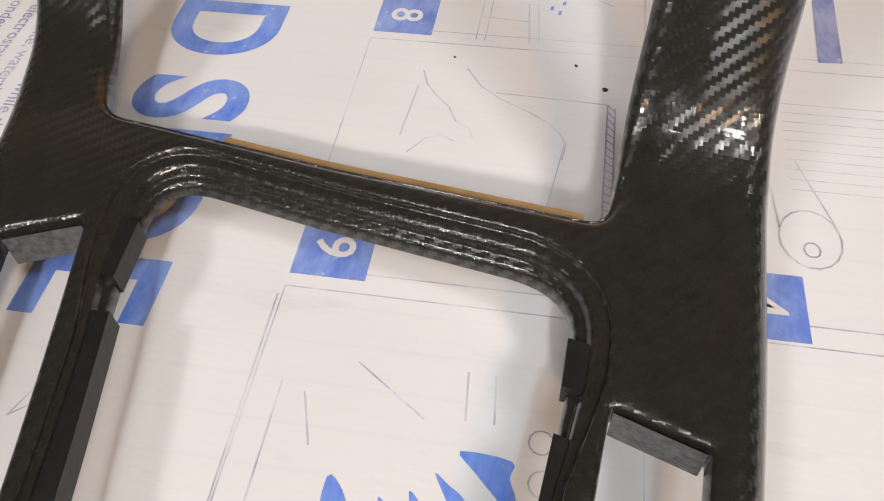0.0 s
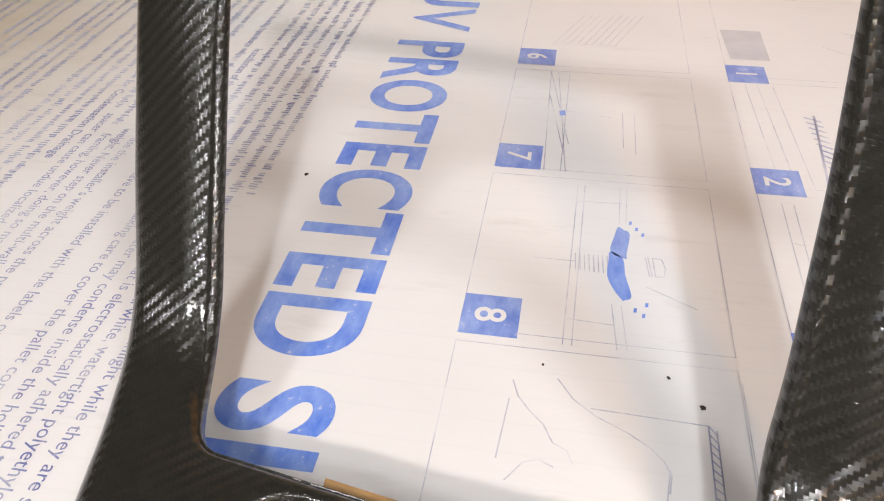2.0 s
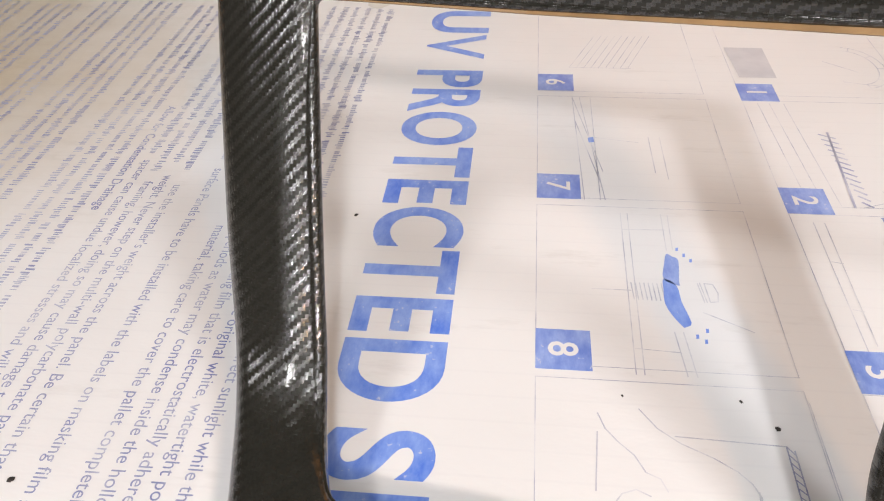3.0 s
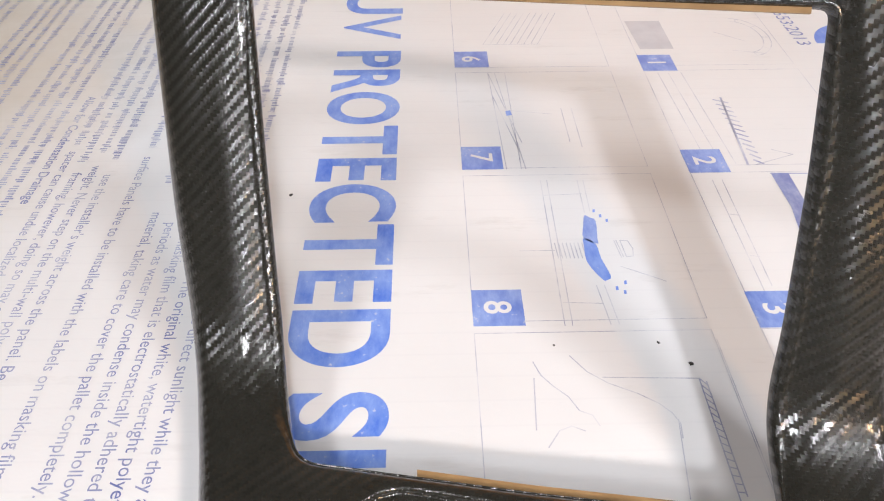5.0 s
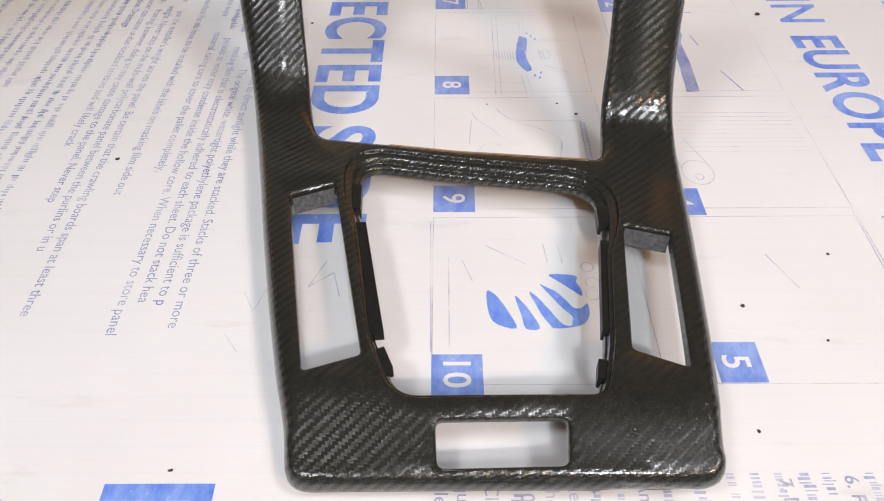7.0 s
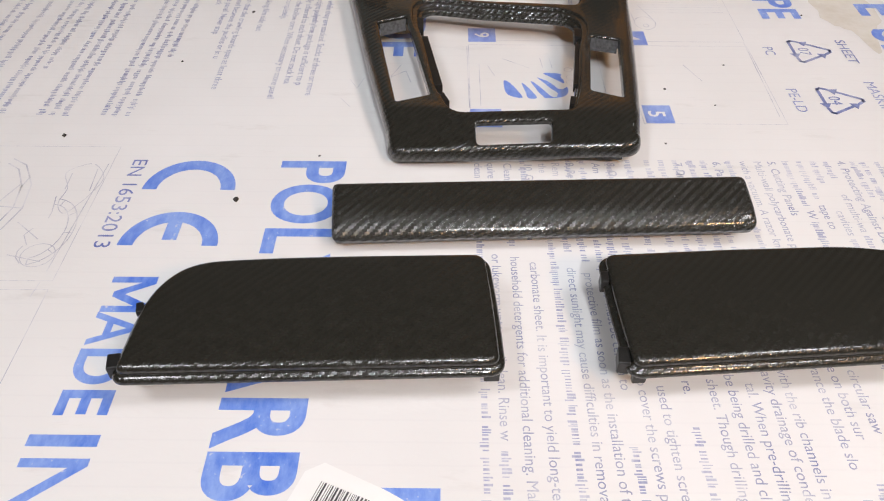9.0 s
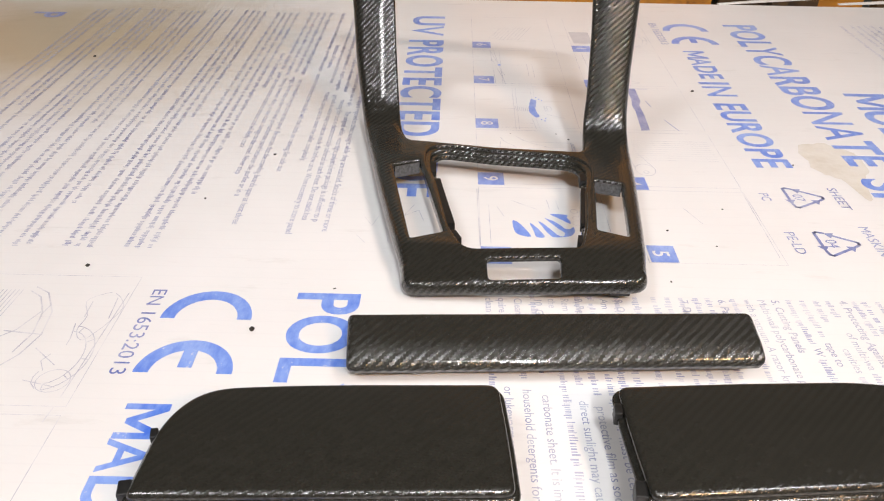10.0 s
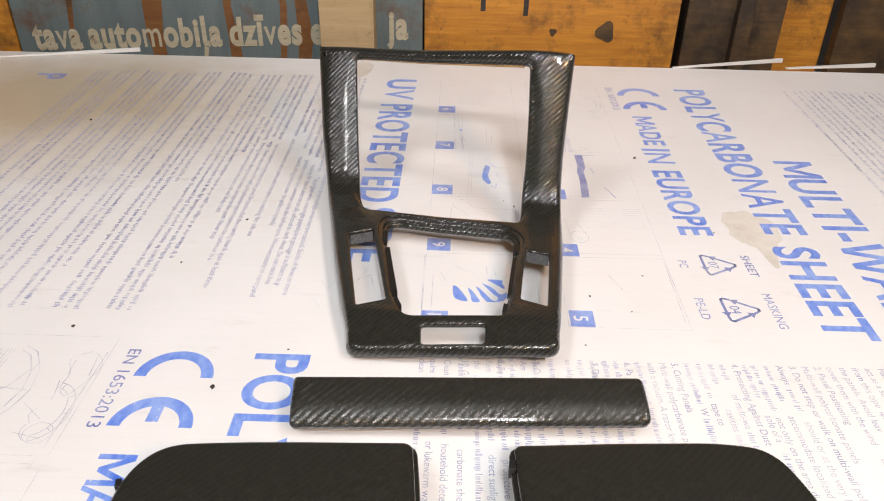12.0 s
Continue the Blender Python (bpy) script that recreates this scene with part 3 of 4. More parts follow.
    solid("blue_blade", [tuple(p) for p in smooth_loop([(0.0155, 0.3305), (0.0178, 0.3289), (0.0203, 0.3263), (0.0188, 0.3128), (0.0184, 0.3097), (0.0125, 0.3137), (0.0138, 0.3231)], 3)], INK_SQUARE)
    solid("blue_blade", [tuple(p) for p in smooth_loop([(0.0125, 0.3137), (0.0174, 0.3095), (0.0182, 0.2995), (0.0204, 0.2877), (0.0179, 0.2851), (0.0169, 0.285), (0.0138, 0.2905), (0.0113, 0.2982), (0.0117, 0.3074)], 3)])
    for i, (x, y) in enumerate(((0.0230, 0.3300), (0.0255, 0.3265), (0.0215, 0.2800), (0.0245, 0.2775), (0.0258, 0.2835), (0.0205, 0.3340))):
        solid("spark_mark", [(x - 0.0006, y - 0.0012), (x + 0.0006, y - 0.0010), (x + 0.0008, y + 0.0013), (x - 0.0003, y + 0.0012)])
    lines("pill_drawing", [[(0.0262, 0.3118), (0.0275, 0.3000)], [(0.0272, 0.3120), (0.0285, 0.3002)], [(0.0290, 0.3118), (0.0325, 0.3115), (0.0338, 0.3060), (0.0330, 0.3008), (0.0298, 0.3004), (0.0290, 0.3118)], [(0.026, 0.294), (0.044, 0.284)]], 0.0005)
    # panel nine: a hand over a hatched board
    lines("hand_drawing", [[(-0.0194, 0.2395), (-0.0171, 0.2328), (-0.0131, 0.2275), (-0.008, 0.2223), (-0.0048, 0.2158), (-0.0003, 0.2136), (0.0016, 0.2089)], [(-0.0046, 0.2423), (0.0009, 0.2342), (0.0081, 0.2284), (0.0183, 0.2232), (0.0253, 0.2184), (0.0291, 0.214), (0.031, 0.2093), (0.0302, 0.203)], [(0.0066, 0.2312), (0.0434, 0.2299)], [(-0.0199, 0.2313), (-0.0216, 0.2076)], [(-0.0181, 0.2001), (-0.0133, 0.2071), (-0.0086, 0.209), (-0.0041, 0.2068)]], 0.0005)
    ladder = [[(0.0434, 0.2299), (0.043, 0.1779)], [(0.0458, 0.2283), (0.0458, 0.1795)]]
    rungs = [[tuple(Vector(ladder[0][0]).lerp(Vector(ladder[0][1]), k / 16)), tuple(Vector(ladder[1][0]).lerp(Vector(ladder[1][1]), (k + 0.6) / 16))] for k in range(16)]
    lines("hatched_board", ladder + rungs, 0.0005, INK_FAINT)
    lines("edge_drawing", [[(0.056, 0.2496), (0.0561, 0.1784)], [(0.0307, 0.2112), (0.0265, 0.1789)]], 0.0004)
    # panel ten: frame lines and a blue grooved shape
    lines("edge_drawing", [[(-0.0428, 0.1425), (-0.0420, 0.060)], [(-0.0340, 0.1170), (-0.0340, 0.062)], [(-0.0276, 0.1149), (-0.0231, 0.1015)], [(-0.016, 0.125), (0.003, 0.112)], [(0.012, 0.126), (0.013, 0.113)], [(0.019, 0.126), (0.020, 0.113)]], 0.0005)
    for finger in (
            [(-0.0167, 0.0945), (-0.0134, 0.0931), (-0.0105, 0.0886), (-0.007, 0.0811), (-0.0044, 0.0724), (-0.013, 0.0749), (-0.0163, 0.0814)],
            [(-0.004, 0.0918), (0.0001, 0.0865), (0.0033, 0.08), (0.0058, 0.0723), (-0.0003, 0.0722), (-0.0018, 0.08)],
            [(0.0027, 0.0941), (0.0064, 0.0907), (0.0108, 0.0834), (0.0139, 0.0779), (0.0166, 0.0743), (0.0197, 0.0739), (0.0204, 0.076), (0.0208, 0.0792), (0.0167, 0.0845), (0.0123, 0.0918), (0.0079, 0.0991), (0.0114, 0.0967), (0.0149, 0.0944), (0.019, 0.089), (0.0218, 0.0845), (0.025, 0.084), (0.0268, 0.0854), (0.0285, 0.0867), (0.0287, 0.0806), (0.0256, 0.075), (0.0189, 0.0727), (0.0119, 0.0724), (0.0105, 0.0742), (0.0075, 0.0797), (0.0052, 0.0864)],
            [(0.0129, 0.1052), (0.0252, 0.1044), (0.025, 0.1003), (0.0269, 0.0956), (0.0266, 0.0915), (0.0229, 0.0948), (0.0167, 0.1008)],
    ):
        solid("blue_leaf_finger", [tuple(p) for p in smooth_loop(finger, 3)])
    bub = []
    for x, y, r in ((0.0315, 0.110, 0.003), (0.0325, 0.100, 0.0032), (0.032, 0.0925, 0.0034)):
        bub.append([(x + r * math.cos(t), y + r * math.sin(t)) for t in np.linspace(0, 6.283, 13)])
    lines("bubble_drawing", bub, 0.0004)
    # panels two to five
    lines("profile_drawing", [[(0.0840, 0.471), (0.0875, 0.372)], [(0.0905, 0.471), (0.0945, 0.372)], [(0.0985, 0.471), (0.102, 0.372)], [(0.0855, 0.358), (0.0845, 0.262)], [(0.0905, 0.358), (0.0890, 0.280)], [(0.0860, 0.330), (0.0905, 0.329)], [(0.0860, 0.300), (0.0900, 0.299)], [(0.112, 0.371), (0.135, 0.380), (0.125, 0.385)]])
    lines("brush_drawing", [[(0.1090 + 0.0003 * i, 0.4378 - 0.0052 * i), (0.1165, 0.4340 - 0.0052 * i)] for i in range(13)] + [[(0.108, 0.371), (0.114, 0.440)]], 0.0012, INK_FAINT)
    solid("blue_angle", [(0.1172, 0.3625), (0.1263, 0.3632), (0.1258, 0.3300), (0.1225, 0.3200), (0.1230, 0.2950), (0.1211, 0.2607), (0.1131, 0.2602), (0.1160, 0.3050), (0.1150, 0.3180), (0.1175, 0.3350)], INK_PALE)
    lines("angle_edge", [[(0.1172, 0.3632), (0.139, 0.3625)], [(0.131, 0.330), (0.1335, 0.317)], [(0.140, 0.285), (0.148, 0.262)]], 0.0008, INK_PALE)
    roll = [(0.1010 + 0.0085 * math.cos(t), 0.1815 + 0.0105 * math.sin(t)) for t in np.linspace(0, 6.283, 19)]
    eye = [(0.1010 + 0.0022 * math.cos(t), 0.1775 + 0.0026 * math.sin(t)) for t in np.linspace(0, 6.283, 11)]
    lines("roll_drawing", [roll, eye, [(0.0930, 0.185), (0.0905, 0.215)], [(0.1085, 0.187), (0.100, 0.212)]], 0.0005)
    lines("ruled_field", [[(0.098, 0.2000 + 0.0042 * i), (0.168, 0.2000 + 0.0042 * i)] for i in range(10)], 0.00035)
    lines("wall_scratch", [[(0.118, 0.118), (0.127, 0.096)], [(0.172, 0.152), (0.170, 0.052)], [(-0.128, 0.095), (-0.122, 0.083), (-0.118, 0.097)], [(-0.132, 0.070), (-0.125, 0.060)], [(-0.108, 0.060), (-0.112, 0.082), (-0.104, 0.066)], [(-0.092, 0.115), (-0.099, 0.098), (-0.088, 0.107), (-0.084, 0.092)]], 0.0005)


plain_grey = plain_material("pale_grey_print", (0.52, 0.52, 0.55), (0.62, 0.62, 0.64), 0.45, 60)
pictograms()
pictograms(-0.442, -0.588, True)


# ---- small print ----
EM = 0.0074
DICE = random.Random(7)


def small_print(rows, parent, name, stop_after=False):
    """Rows of (a, bold, [(b, words)], b_start, b_end): readable words at their place, short bars for what cannot be read."""
    letters, bars = ([], []), ([], [])

    def put(store, pts, faces):
        vs, fs = store
        k = len(vs)
        vs.extend(pts)
        fs.extend(tuple(i + k for i in f) for f in faces)

    for a, bold, segments, b_start, b_end in rows:
        spans = []
        if stop_after and segments:
            b_end = max(b_end, segments[0][0])
        for b, body in segments:
            tv, tf, ln = text_points(body, BOLD if bold else THIN)
            put(letters, [(a + y * EM, b - x * EM, INK_Z) for x, y in tv], tf)
            spans.append((b + 0.002, b - ln * EM - 0.002))
        b = b_start
        while b > b_end:
            step = DICE.choice((0.006, 0.010, 0.014, 0.018, 0.023, 0.029))
            e = max(b - step, b_end)
            if not any(e < hi and b > lo for hi, lo in spans):
                h = 0.0029 + DICE.uniform(-0.0003, 0.0004)
                # a bar cut into letter-wide slips
                x = b
                while x > e + 0.0008:
                    w = DICE.choice((0.0005, 0.0008, 0.0012))
                    rise = DICE.choice((0, 0, 0, 0.0013, -0.0012))
                    lo, hi = a + min(0, rise), a + h + max(0, rise)
                    put(bars, [(lo, x, INK_Z), (lo, x - w, INK_Z), (hi, x - w, INK_Z), (hi, x, INK_Z)], [(0, 1, 2, 3)])
                    x -= w + DICE.choice((0.0005, 0.0009, 0.0012))
            b = e - 0.0022
    mesh_part(name, *bars, INK_TEXT if stop_after else INK_FAINT, parent, "rows of small faded blue printed bars", "stuff")
    if letters[0]:
        mesh_part(name, *letters, INK_TEXT if stop_after else INK_SOFT, parent, "rows of small blue printed instructions", "stuff")


def right_rows():
    """The block that starts beside the near edge of the console."""
    known = [
        (0.3960, 0, []), (0.3860, 0, []), (0.3760, 0, []), (0.3660, 0, []), (0.3560, 0, []), (0.3460, 0, []), (0.3370, 0, []), (0.3270, 0, []), (0.3180, 0, []), (0.3085, 0, []),
        (0.2990, 0, [(0.003, "Panels")]), (0.2895, 0, [(0.003, "act as a sola")]), (0.2800, 0, [(0.003, "from this type")]),
        (0.2705, 0, [(0.003, "the panels. Avoid leav")]), (0.2612, 0, [(0.003, "cover them with the wind")]), (0.2520, 1, [(0.003, "2. Panel Positioning")]),
        (0.2428, 0, [(0.003, "Multi-wall polycarbonate panels")]), (0.2336, 1, [(0.003, "3. Do not step or walk on multi-wall pol")]),
        (0.2240, 0, [(0.003, "Always"), (-0.055, "should or at the very least,")]), (0.2148, 0, [(-0.050, "accommodate localized s")]), (0.2056, 0, [(-0.052, "not only on the area di")]),
        (0.1990, 0, [(-0.050, "sole of a")]), (0.1910, 1, [(0.003, "4. Protecting Against Dust")]), (0.1820, 0, [(-0.030, "of multi-wa")]), (0.1735, 0, [(-0.045, "cavities")]),
        (0.1650, 0, [(-0.040, "tape to")]), (0.1560, 0, [(-0.045, "W")]), (0.1465, 1, [(0.002, "5. Cutting Panels")]), (0.1375, 0, [(0.002, "Multi-wall polycarbonate p"), (-0.150, "ver circular saw")]),
        (0.1285, 0, [(0.002, "with a vacuum. A razor knif"), (-0.156, "de on both sur")]), (0.1200, 0, [(-0.152, "advance the blade slo")]), (0.1115, 1, [(0.001, "6. Pa")]),
        (0.1035, 0, [(-0.160, "with the rib channels in the")]), (0.0955, 0, [(-0.160, "cavity drainage of conden")]), (0.0868, 1, [(0.000, "7. Dr")]), (0.0860, 0, [(-0.170, "tal. When pre-drilling for")]),
        (0.0770, 0, [(-0.165, "be being drilled and clean")]), (0.0680, 0, [(-0.168, "sheet. Though drilling the")]), (0.0560, 0, [(-0.169, "re.")]), (0.0440, 1, [(-0.001, "8. O")]), (0.0435, 0, [(-0.172, "used to tighten screw")]),
        (0.0345, 0, [(-0.001, "Am"), (-0.166, "to cover the screws prope")]), (0.0265, 0, [(-0.120, "must be certain to")]), (0.0180, 1, [(-0.001, "9. Re")]), (0.0180, 0, [(-0.098, "protective film as soon as the installation of the w")]),
        (0.0090, 0, [(-0.001, "Rem"), (-0.094, "direct sunlight may cause difficulties in removal")]), (0.0005, 0, [(-0.002, "the"),]), (-0.0085, 1, [(-0.002, "10. G")]), (-0.0110, 0, [(-0.090, "carbonate sheet. It is important to yield long-term resu")]),
        (-0.0215, 0, [(-0.002, "Clean"), (-0.086, "household detergents for additional cleaning. Make sur")]), (-0.0318, 0, [(-0.002, "quire"), (-0.084, "or lukewarm water, until clean. Rinse w")]), (-0.0400, 0, [(-0.002, "clean")]),
    ]
    rows = []
    for a, bold, seg in known:
        end = -0.545 + DICE.uniform(0, 0.05)
        if bold or DICE.random() < 0.12:
            end = DICE.uniform(-0.35, -0.15)
        if seg and bold:
            end = 1.0
        rows.append((a, bold, seg, 0.002 if not (bold and seg) else 0.0, end))
    return rows


small_print(right_rows(), SHEET_THING, "small_print")


def left_rows():
    """The block beside the left-hand rail, starting at the far edge of the sheet."""
    lead = [
        (-0.1500, [], 0.600, 0.330), (-0.1580, [(0.296, "exposed to direct sunlight while they are stacked. Stacks of three or more")], 0.600, 0.045),
        (-0.1670, [(0.290, "The original white, watertight polyethylene package is sufficient to p")], 0.602, 0.044),
        (-0.1755, [(0.318, "masking film that is electrostatically adhered to each sheet. Do not stack hea")], 0.603, 0.045),
        (-0.1842, [(0.330, "periods as water may condense inside the hollow core. When necessary to store panel")], 0.603, 0.044),
        (-0.1930, [(0.338, "material, taking care to cover the pallet completely.")], 0.604, 0.20),
        (-0.2098, [(0.386, "surface Panels have to be installed with the labels on masking film side out")], 0.604, 0.24),
        (-0.2262, [(0.370, "use the installer's weight across the panel. Be certain that the crawling boards span at least three")], 0.605, 0.046),
        (-0.2345, [(0.378, "weight. Never step on the multi-wall polycarbonate panel between the purlins or in u")], 0.605, 0.047),
        (-0.2428, [(0.372, "framing, however, doing so may cause damage to the panel. Never step")], 0.605, 0.12),
        (-0.2512, [(0.392, "spacer can cause undue localized stresses and will likely crack")], 0.605, 0.12),
    ]
    rows = [(a, 0, seg, b0, b1) for a, seg, b0, b1 in lead]
    rows.append((-0.2600, 1, [(0.450, "Allow for Condensation Drainage")], 0.0, 1.0))
    rows.append((-0.2018, 1, [(0.480, "Installation of the panels")], 0.0, 1.0))
    a, k = -0.2690, 0
    gaps = (0.0085, 0.0085, 0.0085, 0.0175, 0.0085, 0.0085, 0.0085, 0.019, 0.0085, 0.0085, 0.0175)
    while a > -0.535:
        rows.append((a, 0, [], 0.606 + 0.004 * math.sin(a * 50), 0.046 if k % 4 else DICE.uniform(0.06, 0.30)))
        a -= gaps[k % len(gaps)]
        k += 1
    return rows


small_print(left_rows(), SHEET_THING, "small_print", True)


def far_rows():
    """The same block on the repeat at the far right."""
    rows, a, k = [], 0.432, 0
    while a < 0.80:
        rows.append((a, 0, [], 0.592 + DICE.uniform(-0.003, 0.003), 0.05 + DICE.uniform(0, 0.2)))
        a += 0.0090 if k % 5 else 0.014
        k += 1
    return rows


small_print(far_rows(), SHEET_THING, "small_print")
word("P", 0.5865, 0.5640, -0.604, -0.566, INK_PALE, SHEET_THING)


def tan_patches():
    """Tan patches and a torn patch on the film."""
    for pts in ([(0.2445, 0.2319), (0.2466, 0.1825), (0.2560, 0.1760), (0.2633, 0.1642), (0.2707, 0.1300), (0.2780, 0.1500), (0.2860, 0.1750), (0.2964, 0.1938), (0.2932, 0.2329), (0.2700, 0.2450)],
                [(-0.1688, 0.6683), (-0.1438, 0.6649), (-0.1420, 0.6400), (-0.1455, 0.6198), (-0.1603, 0.5957), (-0.1720, 0.6250)]):
        loop = smooth_loop(pts, 4)
        c = sum(loop, Vector((0, 0))) / len(loop)
        bm = bmesh.new()
        flat(bm, [tuple(c + (p - c) * (0.92 + 0.16 * noise.noise((p.x * 90, p.y * 90, 0)))) for p in loop], 0.00015)
        part("tan_patch", bm, TAN_PATCH, SHEET_THING, "tan patch on the film")


tan_patches()


# ---- the console trim ----
PROFILE = ((-0.016, 0.0165), (-0.004, 0.0185), (0.02, 0.0262), (0.06, 0.0275), (0.13, 0.0268), (0.16, 0.0262), (0.178, 0.0285))
KNEE, KNEE_LENGTH, TILT_LOW, TILT_HIGH = 0.178, 0.035, radians(8), radians(55)


def smooth_profile(s):
    xs, zs = [p[0] for p in PROFILE], [p[1] for p in PROFILE]
    return float(sum(np.interp(s + d, xs, zs) for d in (-0.006, -0.003, 0, 0.003, 0.006)) / 5) if -0.008 < s < 0.17 else float(np.interp(s, xs, zs))


def console_line(s):
    """Place along the trim: flat over the tunnel, then bent up to the dashboard."""
    if s <= KNEE:
        return s, smooth_profile(s)
    b, z, rest, n = KNEE, 0.0285, s - KNEE, 20
    for i in range(n):
        d = min(KNEE_LENGTH / n, rest)
        if d <= 0:
            break
        t = TILT_LOW + (TILT_HIGH - TILT_LOW) * (i + 0.5) / n
        b, z, rest = b + d * math.cos(t), z + d * math.sin(t), rest - d
    return b + max(0, rest) * math.cos(TILT_HIGH), z + max(0, rest) * math.sin(TILT_HIGH)


def console_place(a, s, drop):
    b, z = console_line(s)
    b2, z2 = console_line(s + 0.001)
    t = Vector((b2 - b, z2 - z)).normalized()
    side = max(0.0, abs(a + 0.033) - 0.088) / 0.032
    if s > 0.19:
        drop -= (0.003 if a < -0.033 else 0.006) * side * side * min(1.0, (s - 0.19) / 0.03)
    b, z = b - t.y * drop, z + t.x * drop
    skew = float(np.interp(s, (-0.016, 0.02, 0.13, 0.2, 0.325), (0.07, 0.10, 0.21, 0.21, 0.28)))
    twist = max(0.0, min(1.0, (a + 0.05) / 0.10)) * max(0.0, (s - 0.195) / 0.125)
    lift = 0.0028 * max(0.0, min(1.0, (-0.03 - a) / 0.06)) * float(np.interp(s, (0.08, 0.14, 0.20, 0.25), (0.0, 1.0, 1.0, 0.0)))
    return Vector((a - 0.004 * twist, b - skew * (a + 0.025) - 0.019 * twist, z + 0.05 * (a + 0.02) + 0.0095 * twist + lift))


def bend(bm):
    """Cuts the flat layout into strips and lays it along the trim's bent surface; the cloth keeps the layout as its map."""
    cuts = [-0.013, -0.011, -0.008, -0.004, 0, 0.006, 0.012, 0.02, 0.03, 0.045, 0.06, 0.09, 0.12, 0.15] + [0.165 + 0.0035 * i for i in range(16)] + [0.23, 0.25, 0.28, 0.31]
    for c in cuts:
        bmesh.ops.bisect_plane(bm, geom=bm.verts[:] + bm.edges[:] + bm.faces[:], plane_co=(0, c, 0), plane_no=(0, 1, 0), dist=1e-7)
    for c in (-0.14, -0.13, -0.122, 0.055, 0.062, 0.07, 0.078):
        bmesh.ops.bisect_plane(bm, geom=bm.verts[:] + bm.edges[:] + bm.faces[:], plane_co=(c, 0, 0), plane_no=(1, 0, 0), dist=1e-7)
    uv_from_plan(bm)
    for v in bm.verts:
        v.co = console_place(v.co.x, v.co.y, v.co.z)
    bmesh.ops.recalc_face_normals(bm, faces=bm.faces[:])


OUTLINE = [(-0.0938, -0.0143), (0.0620, -0.0072), (0.0628, 0.012), (0.0650, 0.030), (0.0710, 0.087), (0.0780, 0.155), (0.0796, 0.185), (0.0804, 0.210), (0.0822, 0.245), (0.0875, 0.300), (0.0915, 0.3385),
           (0.0200, 0.3365), (-0.080, 0.3340), (-0.1590, 0.3330), (-0.1560, 0.300), (-0.1505, 0.245), (-0.1458, 0.215), (-0.1408, 0.190), (-0.1330, 0.155), (-0.1195, 0.095), (-0.1075, 0.047), (-0.0962, 0.0045)]
OUT_R = [0.010, 0.011, 0.006, 0.01, 0.02, 0.012, 0.012, 0.01, 0.01, 0.01, 0.003, 0.01, 0.01, 0.003, 0.01, 0.01, 0.012, 0.012, 0.012, 0.02, 0.01, 0.006]
OPENING = [(-0.1010, 0.1650), (0.0408, 0.1690), (0.0428, 0.181), (0.0445, 0.200), (0.0474, 0.226), (0.0500, 0.275), (0.0508, 0.3220), (-0.1180, 0.3205), (-0.1145, 0.262), (-0.1118, 0.225), (-0.1090, 0.195), (-0.1055, 0.178)]
OPEN_R = [0.007, 0.005, 0.006, 0.01, 0.01, 0.01, 0.003, 0.003, 0.01, 0.01, 0.01, 0.008]
SHIFTER = [(-0.0535, 0.0208), (0.0206, 0.0258), (0.0258, 0.048), (0.0345, 0.120), (0.0362, 0.1522), (-0.0772, 0.1525), (-0.0762, 0.120), (-0.0642, 0.047)]
SHIFT_R = [0.008, 0.003, 0.004, 0.008, 0.017, 0.015, 0.006, 0.004]
SLOT_L = [(-0.0908, 0.0266), (-0.0686, 0.0352), (-0.0885, 0.1295), (-0.1098, 0.1195)]
SLOT_R = [(0.0355, 0.0455), (0.0551, 0.0380), (0.0628, 0.1175), (0.0436, 0.1210)]
SLOT_F = [(-0.0388, -0.0062), (0.0072, -0.0034), (0.0082, 0.0128), (-0.0396, 0.0100)]


def hole(bm, loop, steps, weight=None):
    """The rounded rim of an opening; returns its edge in the face."""
    if area_of(loop) > 0:
        loop = loop[::-1]
        weight = weight[::-1] if weight else None
    first, last = rings(bm, loop, steps, weight)
    return loop_edges(first)


